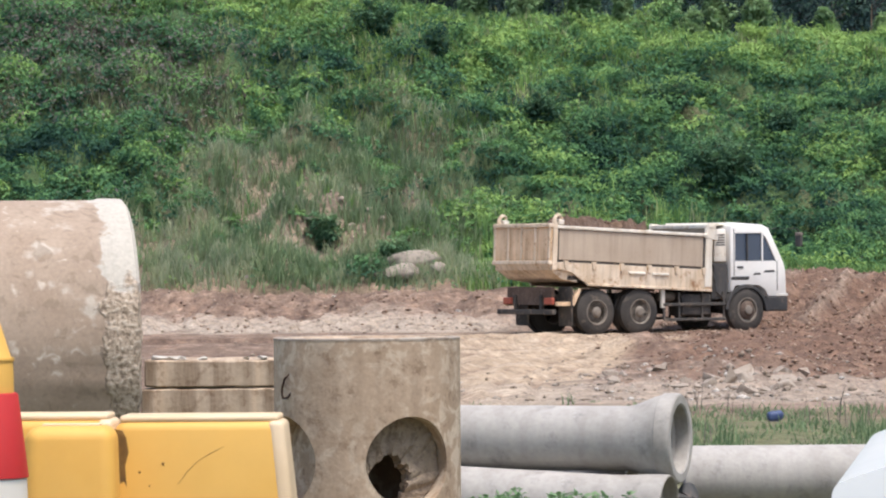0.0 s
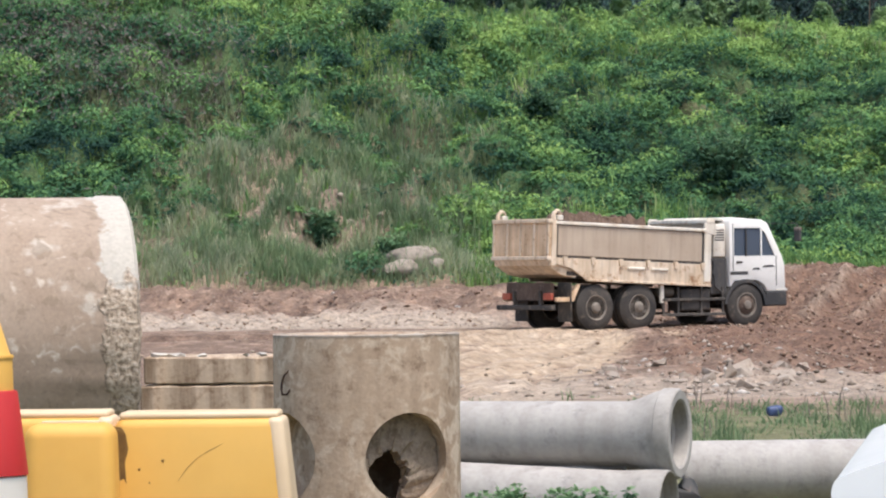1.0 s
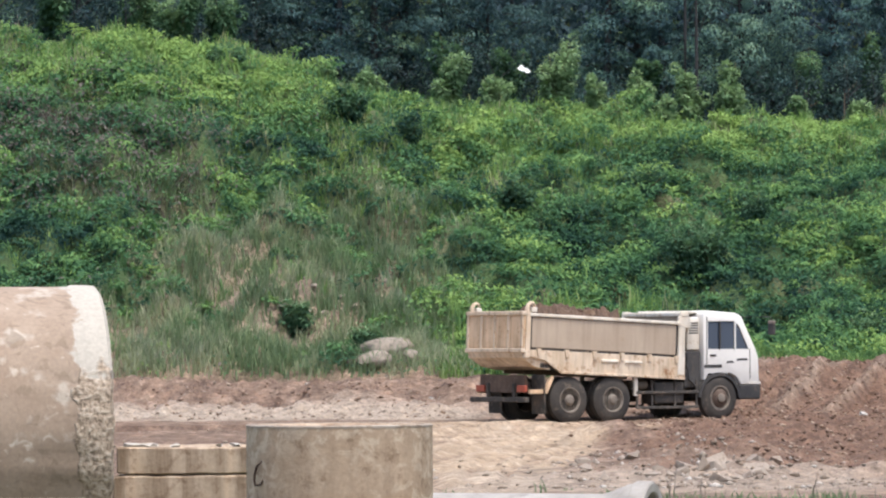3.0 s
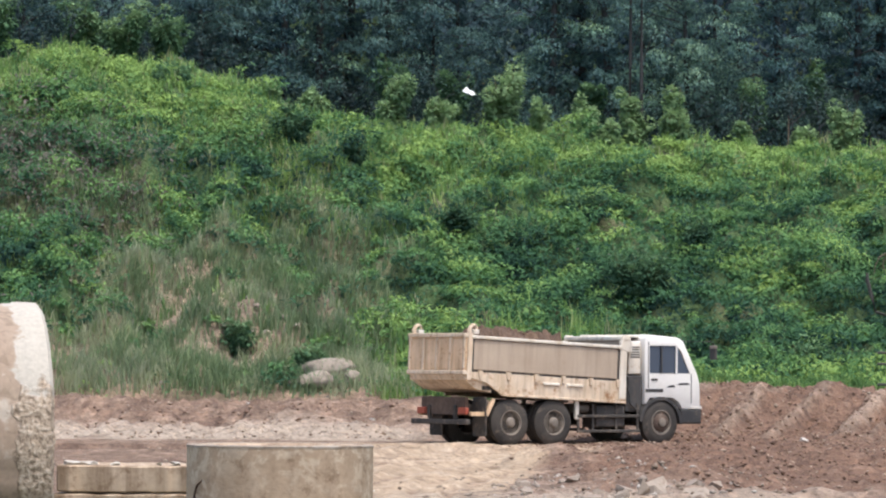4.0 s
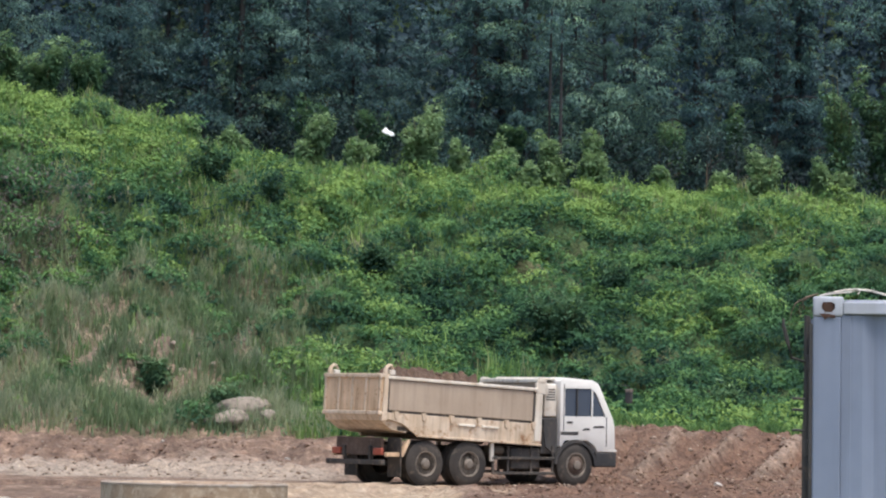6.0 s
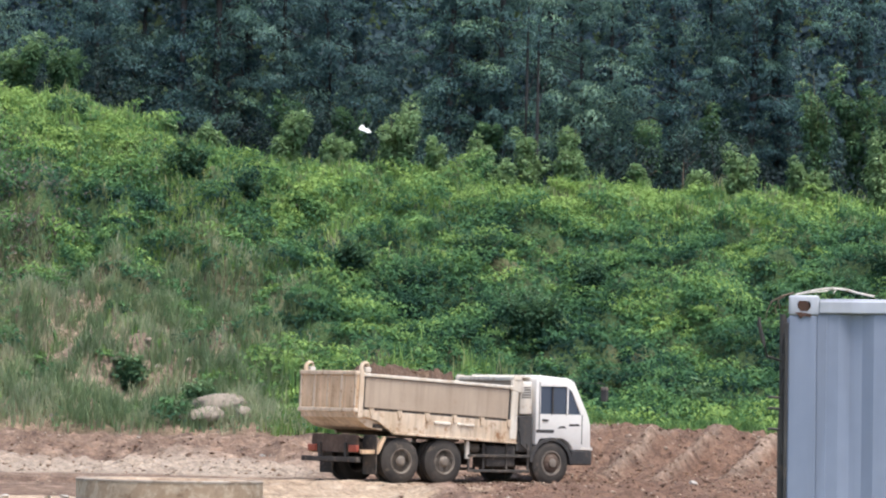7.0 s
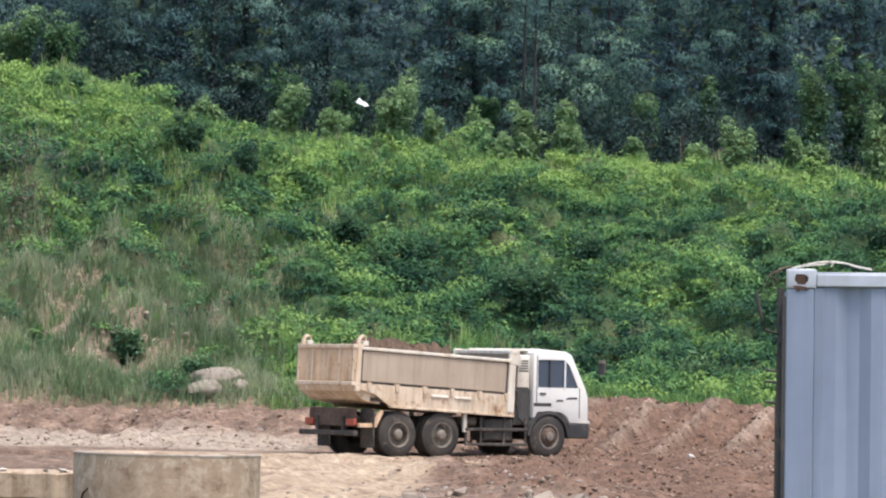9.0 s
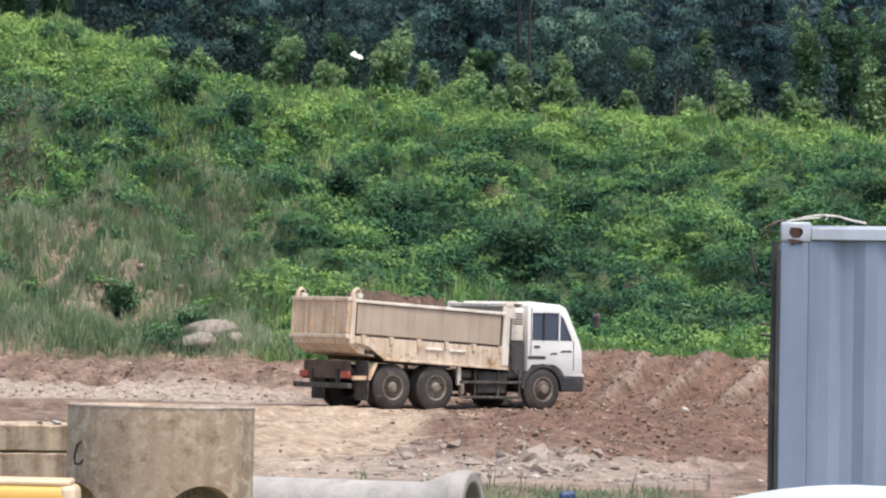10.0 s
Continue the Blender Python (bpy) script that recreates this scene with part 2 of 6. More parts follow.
dusty = ramp(nt, n_mid.outputs[0], [(0.3, (0.32, 0.255, 0.195)), (0.7, (0.43, 0.355, 0.285))])
under = ramp(nt, n_mid.outputs[0], [(0.3, (0.03, 0.06, 0.025)), (0.6, (0.07, 0.12, 0.04)), (0.8, (0.14, 0.15, 0.075))])
turf = ramp(nt, n_mid.outputs[0], [(0.3, (0.10, 0.12, 0.045)), (0.7, (0.22, 0.19, 0.11))])
tcg = nt.nodes.new("ShaderNodeTexCoord")
mpg = nt.nodes.new("ShaderNodeMapping")
mpg.inputs["Rotation"].default_value = (0, 0, radians(28))
mpg.inputs["Scale"].default_value = (1.6, 0.28, 0.5)
nt.links.new(tcg.outputs["Object"], mpg.inputs[0])
runs = nt.nodes.new("ShaderNodeTexNoise")
runs.inputs["Scale"].default_value = 1.0
runs.inputs["Detail"].default_value = 7.0
runs.inputs["Roughness"].default_value = 0.65
nt.links.new(mpg.outputs[0], runs.inputs["Vector"])
pinkish = mix(nt, 0.85, pinkish, ramp(nt, runs.outputs[0], [(0.34, (0.55, 0.5, 0.47)), (0.5, (1.0, 1.0, 1.0)), (0.66, (1.35, 1.33, 1.3))]), "MULTIPLY")
c = mix(nt, attr(nt, "brown"), pinkish, brown)
c = mix(nt, attr(nt, "sand"), c, sand)
c = mix(nt, attr(nt, "dust_rib_light"), c, dusty)
c = mix(nt, attr(nt, "turf"), c, turf)
c = mix(nt, attr(nt, "green"), c, under)
c = mix(nt, 0.8, c, ramp(nt, n_fine.outputs[0], [(0.25, (0.66, 0.66, 0.66)), (0.75, (1.15, 1.15, 1.15))]), "MULTIPLY")
n_crumb = noise_tex(nt, 3.6, 9)
n_crumb.inputs["Roughness"].default_value = 0.75
c = mix(nt, 0.9, c, ramp(nt, n_crumb.outputs[0], [(0.34, (0.52, 0.49, 0.46)), (0.5, (0.98, 0.98, 0.98)), (0.66, (1.42, 1.40, 1.36))]), "MULTIPLY")
c = mix(nt, 0.5, c, ramp(nt, n_big.outputs[0], [(0.3, (0.8, 0.8, 0.8)), (0.7, (1.12, 1.12, 1.12))]), "MULTIPLY")
nt.links.new(c, b.inputs["Base Color"])
b.inputs["Roughness"].default_value = 1.0
bump(nt, b, n_fine.outputs[0], 0.9, 0.11)

# ======== building helpers ========
def part(name, bm, material, parent=None, label="", smooth=0.0):
    me = bpy.data.meshes.new(name)
    bm.to_mesh(me)
    bm.free()
    me.materials.append(material)
    if smooth:
        for p in me.polygons:
            p.use_smooth = True
        me.set_sharp_from_angle(angle=radians(smooth))
    ob = new(name, me)
    if parent is not None:
        ob.parent = parent
    if label:
        ob["label"] = label
    return ob


def thing(name, m, label, category, group="", kind=""):
    e = new(name)
    e.matrix_basis = m
    return tagged(e, label, category, group, kind)


def bx(bm, x0, x1, y0, y1, z0, z1, bev=0.0, seg=2, m=None):
    r = bmesh.ops.create_cube(bm, size=1)
    t = Matrix.LocRotScale(((x0 + x1) / 2, (y0 + y1) / 2, (z0 + z1) / 2), None, (abs(x1 - x0), abs(y1 - y0), abs(z1 - z0)))
    bmesh.ops.transform(bm, matrix=t, verts=r["verts"])
    vs = r["verts"]
    if bev:
        es = list({e for v in vs for e in v.link_edges})
        o = bmesh.ops.bevel(bm, geom=es, offset=bev, segments=seg, affect="EDGES", profile=0.5)
        vs = o["verts"]
    if m is not None:
        bmesh.ops.transform(bm, matrix=m, verts=list({v for v in vs}))
    return bm


def cube(x0, x1, y0, y1, z0, z1, bev=0.0, seg=2, m=None):
    return bx(bmesh.new(), x0, x1, y0, y1, z0, z1, bev, seg, m)


def prism(outline, y0, y1, bev=0.0):
    """A side outline of (x, z) pairs, pushed out from y0 to y1."""
    bm = bmesh.new()
    a = [bm.verts.new((x, y0, z)) for x, z in outline]
    c = [bm.verts.new((x, y1, z)) for x, z in outline]
    bm.faces.new(a)
    bm.faces.new(list(reversed(c)))
    n = len(a)
    for i in range(n):
        bm.faces.new((a[i], c[i], c[(i + 1) % n], a[(i + 1) % n]))
    bmesh.ops.recalc_face_normals(bm, faces=bm.faces)
    if bev:
        bmesh.ops.bevel(bm, geom=list(bm.edges), offset=bev, segments=2, affect="EDGES", profile=0.5)
    return bm


def lathe(profile, seg=48, closed=False, m=None):
    """Turns (r, z) pairs round the z axis; closed joins the last pair to the first (a hollow ring)."""
    bm = bmesh.new()
    rings = [[bm.verts.new((r * math.cos(2 * math.pi * k / seg), r * math.sin(2 * math.pi * k / seg), z)) for k in range(seg)] for r, z in profile]
    pairs = list(zip(rings, rings[1:])) + ([(rings[-1], rings[0])] if closed else [])
    for p, q in pairs:
        for k in range(seg):
            bm.faces.new((p[k], p[(k + 1) % seg], q[(k + 1) % seg], q[k]))
    if not closed:
        bm.faces.new(list(reversed(rings[0])))
        bm.faces.new(rings[-1])
    bmesh.ops.recalc_face_normals(bm, faces=bm.faces)
    if m is not None:
        bmesh.ops.transform(bm, matrix=m, verts=bm.verts)
    return bm


def tube(points, radii, seg=6, bm=None):
    bm = bm or bmesh.new()
    pts = [Vector(p) for p in points]
    if not isinstance(radii, (list, tuple)):
        radii = [radii] * len(pts)
    rings = []
    for i, p in enumerate(pts):
        d = (pts[min(i + 1, len(pts) - 1)] - pts[max(i - 1, 0)]).normalized()
        u = d.orthogonal().normalized()
        v = d.cross(u)
        rings.append([bm.verts.new(p + radii[i] * (math.cos(2 * math.pi * k / seg) * u + math.sin(2 * math.pi * k / seg) * v)) for k in range(seg)])
    for p, q in zip(rings, rings[1:]):
        best = min(range(seg), key=lambda s: (p[0].co - q[s].co).length)
        for k in range(seg):
            bm.faces.new((p[k], p[(k + 1) % seg], q[(k + 1 + best) % seg], q[(k + best) % seg]))
    bm.faces.new(list(reversed(rings[0])))
    bm.faces.new(rings[-1])
    bmesh.ops.recalc_face_normals(bm, faces=bm.faces)
    return bm


def carved(bm, cutters):
    """bm with the solids of cutters taken out."""
    me = bpy.data.meshes.new("tmp")
    bm.to_mesh(me)
    ob = new("tmp", me)
    cuts = []
    for cbm in cutters:
        cm = bpy.data.meshes.new("tmp_cut")
        cbm.to_mesh(cm)
        co = new("tmp_cut", cm)
        mod = ob.modifiers.new("cut", "BOOLEAN")
        mod.object, mod.operation, mod.solver = co, "DIFFERENCE", "EXACT"
        cuts.append(co)
    bpy.context.view_layer.update()
    done = bpy.data.meshes.new_from_object(ob.evaluated_get(bpy.context.evaluated_depsgraph_get()))
    out = bmesh.new()
    out.from_mesh(done)
    for o in [ob] + cuts:
        bpy.data.objects.remove(o)
    return out


def worn(bm, amount, scale, seed=0.0):
    """Moves the vertices a little, so that edges are uneven."""
    for v in bm.verts:
        v.co += amount * noise.noise_vector(v.co * scale + Vector((seed, seed, seed)))
    return bm


# ---- vectorised noise for the terrain ----
_tab = np.random.RandomState(5).rand(256, 256)


def vnoise(x, y):
    xi, yi = np.floor(x).astype(int), np.floor(y).astype(int)
    fx, fy = x - xi, y - yi
    fx, fy = fx * fx * (3 - 2 * fx), fy * fy * (3 - 2 * fy)
    t = lambda i, j: _tab[i % 256, j % 256]
    return (t(xi, yi) * (1 - fx) + t(xi + 1, yi) * fx) * (1 - fy) + (t(xi, yi + 1) * (1 - fx) + t(xi + 1, yi + 1) * fx) * fy - 0.5


def fbm(x, y, octaves=4, gain=0.5):
    s, a = 0.0, 1.0
    for o in range(octaves):
        s = s + a * vnoise(x * 2.03 ** o + 17.3 * o, y * 2.03 ** o + 41.7 * o)
        a *= gain
    return s


def step(a, b, v):
    t = np.clip((v - a) / (b - a), 0, 1)
    return t * t * (3 - 2 * t)


# ======== terrain ========
FOOT, CREST = 131.0, 150.0


def crest_height(x):
    return np.interp(x, [-40, -20, -14, -12.4, -10.5, -8.7, -6.8, -5, 0.7, 6.4, 17, 60], [12.8, 12.6, 12.4, 12.2, 12.15, 11.4, 10.75, 10.35, 9.8, 9.4, 9.2, 9.0])


def berm_height(x):
    return np.interp(x, [-30, -4, -2, 1, 2.6, 4.2, 6, 12, 40], [0.75, 0.75, 0.85, 0.95, 1.08, 1.34, 1.46, 1.25, 1.2])


HEAPS = [(1.2, 93, 0.26, 0.9, 2.4), (2.6, 79, 0.22, 0.8, 2), (3.4, 76.5, 0.2, 0.7, 1.6), (4.3, 80, 0.2, 1.0, 2), (2.2, 91, 0.22, 1.3, 3), (0.4, 99, 0.14, 1.0, 2), (3.0, 84, 0.2, 1.5, 3), (4.4, 99, 0.2, 1.6, 3), (6.3, 103, 0.26, 2.0, 3),
         (-6.0, 124.5, 0.16, 1.6, 1.5), (-9.5, 125.5, 0.2, 1.8, 1.5), (-3.4, 124, 0.16, 1.2, 1.3), (-12.5, 126, 0.2, 1.5, 1.5), (5.0, 93, 0.18, 1.0, 2.0), (7.6, 95, 0.2, 1.4, 2.0)]


def sand_mask(x, y):
    right = np.interp(y, [60, 66, 95, 113, 120], [-0.4, -0.1, 1.0, 2.6, 2.4])
    edge = fbm(x * 0.8, y * 0.25, 3) * 0.9
    return step(0.35, -0.35, x + edge - right) * step(-5.2, -3.2, x + edge * 2) * step(58, 63, y) * step(114, 110, y)


def bank_cuts(x, y):
    """Rain gullies that run slantwise down the spoil bank: high on the ribs, low in the cuts."""
    slant = x * 2.1 - 0.6 * (y - 115) + 1.2 * vnoise(x * 0.35, y * 0.12)
    return 0.5 - np.abs(vnoise(slant, y * 0.05) * 2) + 0.5 * (0.5 - np.abs(vnoise(slant * 2.3 + 9, y * 0.1) * 2)) - 0.25


def rut_depth(x, y):
    """Long curved wheel ruts in the sand."""
    arc = np.hypot(x - 9.5, (y - 74) * 0.32) + 0.25 * vnoise(x * 0.25, y * 0.06)
    return np.abs(vnoise(arc * 3.1, y * 0.02)) * 2.0 + 0.7 * np.abs(vnoise(arc * 8.0 + 5, y * 0.05)) - 0.75


def height(x, y):
    z = 0.04 - 0.19 * step(27, 30, y) + 0.03 * step(92, 106, y) + 0.12 * step(117, 121, y)
    z = z + 0.3 * np.exp(-((x + 4.6) / 1.1) ** 2 - ((y - 34.6) / 1.6) ** 2)      # under the wide pipe
    z = z + 0.85 * step(111, 131, y) * 0.9
    f = fbm(x * 0.9, y * 0.9, 4)
    z = z + (y > 40) * f * 0.09 + step(112, 118, y) * step(133, 130, y) * fbm(x * 1.9, y * 1.5, 4, 0.65) * 0.22
    field = step(0, 1, (x - np.interp(y, [60, 95, 113], [-0.4, 1.4, 2.8])) / 1.5) * step(66, 72, y) * step(118, 112, y)
    z = z + field * (fbm(x * 1.7, y * 1.1, 4, 0.6) * 0.24)
    for hx, hy, hh, rx, ry in HEAPS:
        z = z + hh * np.exp(-((x - hx) / rx) ** 2 - ((y - hy) / ry) ** 2) * (1 + 1.2 * fbm(x * 1.5, y * 1.5, 3))
    # spoil bank along the foot of the slope
    bh = berm_height(x)
    gully = fbm(x * 0.8 + 0.5 * y, y * 0.15, 4, 0.6)
    top = bh * (1 + 0.16 * fbm(x * 0.5, y * 0.1 + 3, 3))
    face = step(115.5 - 2.0 * (bh - 1.0) + 2.2 * gully, 124.5, y)
    back = 1 - 0.4 * step(127, 131, y) * (bh > 0.9)
    ribs = 0.55 * bank_cuts(x, y) * np.sqrt(np.clip(face * (1 - face) * 4, 0, 1)) * step(0.9, 1.4, bh)
    z = np.where((y > 108) & (y < 132), np.maximum(z, top * face * back + ribs + 0.30 * f * face * (1 - 0.6 * step(123, 126, y)) + fbm(x * 2.3, y * 1.6, 3, 0.6) * 0.25 * face + gully * 0.9 * face * (1 - face) * 4 * 0.6), z)
    z = z + np.where((y > 66) & (y < 131), fbm(x * 4.2, y * 3.0, 3, 0.6), 0.0) * (0.10 * field + 0.13 * step(114, 118, y) + 0.025)
    # ruts in the sandy track
    sm = sand_mask(x, y)
    z = z + sm * 0.17 * rut_depth(x, y)
    # the overgrown bank
    u = np.clip((y - FOOT) / (CREST - FOOT), 0, 1)
    foot = 0.85
    prof = 0.62 * u + 0.38 * np.sin(u * math.pi / 2)
    bank = foot + (crest_height(x) - foot) * prof
    lumps = (1 - np.abs(fbm(x * 0.42, y * 0.30, 3)) * 2.4) * 0.95 - 1.5 + fbm(x * 1.1, y * 0.9, 3) * 0.7 + 0.85 * np.abs(fbm(x * 0.45 + 7, y * 0.95, 3)) * 1.3 - 0.2
    bank = bank + lumps * step(0.02, 0.22, u) * step(166, 150, y)
    bank = bank + 0.04 * np.clip(y - CREST, 0, 14)
    hill = np.clip(y - 182, 0, 300) * 0.75
    return np.where(y > FOOT, np.maximum(bank + hill, z * (y < 133)), z)


def bare_mask(x, y):
    n = fbm(x * 0.8, y * 0.8, 4)
    a = np.exp(-((x + 9.3) / 2.4) ** 2 - ((y - 136.5) / 3.2) ** 2) + 0.8 * np.exp(-((x + 6.0) / 1.0) ** 2 - ((y - 137) / 2.0) ** 2) + 0.75 * np.exp(-((x + 12.5) / 2.0) ** 2 - ((y - 133.5) / 2.0) ** 2)
    return np.clip(a * 0.75 + n * 1.2 - 0.25, 0, 0.85)


def grass_zone(x, y):
    """1 where pale weeds and grass grow instead of vines."""
    n = fbm(x * 0.5, y * 0.5, 3) * 3
    patch = step(-11.0, -12.6, x + n * 0.6) * step(134.6, 135.6, y) * step(141.5, 140.0, y)
    return step(-1.2, -6.0, x + n * 1.3) * step(144, 138, y + n) * (1 - patch)


def spaced(parts):
    out = []
    for a, b_, d in parts:
        out += list(np.arange(a, b_, d))
    return np.array(out + [parts[-1][1]])


gx = spaced([(-900, -100, 100), (-100, -30, 10), (-30, -22, 1.0), (-22, 22, 0.155), (22, 30, 1.0), (30, 100, 10), (100, 900, 100)])
gy = spaced([(-900, 0, 100), (0, 24, 4), (24, 40, 0.4), (40, 66, 0.6), (66, 108, 0.27), (108, 132, 0.165), (132, 158, 0.3), (158, 185, 1.0), (185, 260, 5), (260, 900, 80)])
X, Y = np.meshgrid(gx, gy)
Z = height(X, Y)
nx, ny = len(gx), len(gy)
me = bpy.data.meshes.new("ground")
me.vertices.add(nx * ny)
me.vertices.foreach_set("co", np.stack([X, Y, Z], -1).ravel())
i = (np.arange(ny - 1)[:, None] * nx + np.arange(nx - 1)[None]).ravel()
quads = np.stack([i, i + 1, i + 1 + nx, i + nx], -1)
me.loops.add(quads.size)
me.loops.foreach_set("vertex_index", quads.ravel())
me.polygons.add(len(quads))
me.polygons.foreach_set("loop_start", np.arange(0, quads.size, 4))
me.polygons.foreach_set("use_smooth", np.ones(len(quads), bool))
me.update()
edge = fbm(X * 0.9, Y * 0.5, 4)
masks = {
    # On the spoil bank, gully cuts go browner to paint in their shading.
    "brown": np.clip(step(-0.2, 0.6, X - np.interp(Y, [60, 80, 95, 113, 117], [2.6, 1.7, 1.2, 0.6, -3.0]) + edge * 1.5) * step(71, 77, Y + edge * 5) * (step(118.0, 115.5, Y + edge * 3) + step(115.5, 118.0, Y + edge * 3) * step(1, 4, X) * (0.3 + 0.6 * step(0.05, -0.15, bank_cuts(X, Y))))
             + 0.9 * np.exp(-((X - 1.3) / 1.1) ** 2 - ((Y - 95) / 3.5) ** 2), 0, 1),
    "sand": sand_mask(X, Y) * (1 - 0.6 * step(-0.25, -0.6, rut_depth(X, Y) + 0.3 * fbm(X * 2, Y * 0.4, 3))),
    "dust_rib_light": np.clip(step(113, 115.5, Y + edge * 1.5) * step(121, 118.5, Y + edge * 1.5) * step(-0.5, -3.0, X + edge * 2)
            + 0.7 * step(60, 64, Y) * step(80, 72, Y + edge * 6) * step(-2.6, -0.6, X - edge) * step(6, 4, X + edge * 2)
            + 0.4 * grass_zone(X, Y) * step(131, 132, Y)
            # Ribs of the spoil bank paled as if catching the light.
            + 0.3 * step(1, 4, X) * step(115.5, 117.5, Y) * step(126.5, 125, Y) * step(0.0, 0.3, bank_cuts(X, Y)), 0, 1),
    "turf": np.clip(step(40, 50, Y) * step(62, 56, Y + edge * 5) * step(0.2, 0.9, X) + step(50, 40, Y), 0, 1),
    "green": np.maximum(step(FOOT - 0.6, FOOT + 0.4, Y + edge * 1.5), step(2, 5, X) * step(126.2, 127.2, Y + edge)) * (1 - 0.8 * bare_mask(X, Y)) * (1 - 0.75 * grass_zone(X, Y)),
}
for key, val in masks.items():
    me.attributes.new(key, "FLOAT", "POINT").data.foreach_set("value", val.ravel().astype(np.float32))
me.materials.append(GROUND)
ground = tagged(new("ground", me), "bare trodden soil with sandy tracks and a vine-grown bank", "ground", kind="structure")


def hz(x, y):
    return float(height(np.array([float(x)]), np.array([float(y)]))[0])


# ======== leaves, grass ========
def leaf_mesh(name, p, d, n, size, tint, material, parent=None, wide=0.42, kind=""):
    """Folded leaves at p, pointing along d, facing n."""
    size = size[:, None]
    d = d / np.linalg.norm(d, axis=1, keepdims=True)
    n = n - d * (n * d).sum(1, keepdims=True)
    n = n / np.maximum(np.linalg.norm(n, axis=1, keepdims=True), 1e-6)
    s = np.cross(d, n)
    v0 = p
    v1 = p + d * size * 0.45 + s * size * wide + n * size * 0.10
    v2 = p + d * size - n * size * 0.12
    v3 = p + d * size * 0.45 - s * size * wide + n * size * 0.10
    co = np.stack([v0, v1, v2, v3], 1).reshape(-1, 3)
    k = len(p)
    base = np.arange(k)[:, None] * 4
    tris = np.concatenate([base + np.array([[0, 2, 1]]), base + np.array([[0, 3, 2]])], 1).reshape(-1)
    return soup(name, co, tris, np.repeat(tint, 4), material, parent, kind)


def soup(name, co, tris, tint, material, parent=None, kind=""):
    me = bpy.data.meshes.new(name)
    me.vertices.add(len(co))
    me.vertices.foreach_set("co", np.asarray(co, np.float32).ravel())
    me.loops.add(len(tris))
    me.loops.foreach_set("vertex_index", np.asarray(tris, np.int32))
    me.polygons.add(len(tris) // 3)
    me.polygons.foreach_set("loop_start", np.arange(0, len(tris), 3))
    me.update()
    if tint is not None:
        me.attributes.new("tint", "FLOAT", "POINT").data.foreach_set("value", np.clip(tint, 0, 1).astype(np.float32))
    me.materials.append(material)
    ob = new(name, me)
    if parent is not None:
        ob.parent = parent
    if kind:
        ob["kind"] = kind
    return ob


def rnd_dirs(rs, k):
    v = rs.normal(size=(k, 3))
    return v / np.linalg.norm(v, axis=1, keepdims=True)


def blades(name, p, h, lean, tint, material, width=0.022, parent=None, kind="", rs=None):
    """Bent blades of grass: two quads and a tip."""
    k = len(p)
    a = rs.uniform(0, 2 * math.pi, k)
    side = np.stack([np.cos(a), np.sin(a), np.zeros(k)], 1) * (width * (0.6 + 0.8 * rs.rand(k)))[:, None]
    la = rs.uniform(0, 2 * math.pi, k)
    ld = np.stack([np.cos(la), np.sin(la), np.zeros(k)], 1) * (h * lean * (0.4 + rs.rand(k)))[:, None]
    up = np.zeros((k, 3))
    up[:, 2] = h
    mid = p + up * 0.6 + ld * 0.3
    co = np.stack([p - side, p + side, mid - side * 0.8, mid + side * 0.8, p + up + ld], 1).reshape(-1, 3)
    base = np.arange(k)[:, None] * 5
    tris = np.concatenate([base + np.array([[0, 1, 3]]), base + np.array([[0, 3, 2]]), base + np.array([[2, 3, 4]])], 1).reshape(-1)
    return soup(name, co, tris, np.repeat(tint, 5), material, parent, kind)


rs = np.random.RandomState(11)


def bank_normal(x, y):
    e = 0.3
    gx_ = (height(x + e, y) - height(x - e, y)) / (2 * e)
    gy_ = (height(x, y + e) - height(x, y - e)) / (2 * e)
    n = np.stack([-gx_, -gy_, np.ones_like(x)], 1)
    return n / np.linalg.norm(n, axis=1, keepdims=True)


def species(x, y):
    """Patches of lighter and darker growth."""
    return fbm(x * 0.33 + 9, y * 0.45, 4) * 0.75 + fbm(x * 1.3, y * 1.9 + 5, 2) * 0.38


# carpet of vines
N = 92000
x, y = rs.uniform(-19, 19, N), rs.uniform(131.2, 158, N)
keep = rs.rand(N) > np.clip(bare_mask(x, y) * 0.95 + 0.72 * grass_zone(x, y), 0, 0.95)
x, y = x[keep], y[keep]
nn = bank_normal(x, y)
p = np.stack([x, y, height(x, y)], 1) + nn * rs.uniform(0.0, 0.28, len(x))[:, None]
out = nn + np.array([0, -0.35, 0.5]) + rnd_dirs(rs, len(x)) * 0.6
d = rnd_dirs(rs, len(x)) * 0.8 + np.array([0, -0.7, -0.6])


def dead_zone(x, y):
    """Withered, greyish growth high on the slope."""
    n = fbm(x * 0.6 + 3, y * 0.6, 3)
    return np.clip(np.exp(-((x + 15.5) / 2.8) ** 2 - ((y - 143.0) / 3.2) ** 2) + 0.8 * np.exp(-((x + 11.6) / 1.8) ** 2 - ((y - 142.0) / 1.8) ** 2) + n * 0.8, 0, 1) * step(-7.5, -9.5, x)


dead = dead_zone(x, y)
# Crest vines paler: yellower growth plus light from above, both in the tint.
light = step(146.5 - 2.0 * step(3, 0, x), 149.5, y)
# Low base tint puts shade into the gaps between the mounds.
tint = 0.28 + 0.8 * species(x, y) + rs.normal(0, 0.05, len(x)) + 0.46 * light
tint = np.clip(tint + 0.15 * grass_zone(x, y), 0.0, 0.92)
tint = np.where(rs.rand(len(x)) < dead * 0.4 + 0.004, 1.0, np.where(dead > 0.3, tint * 0.7, tint))
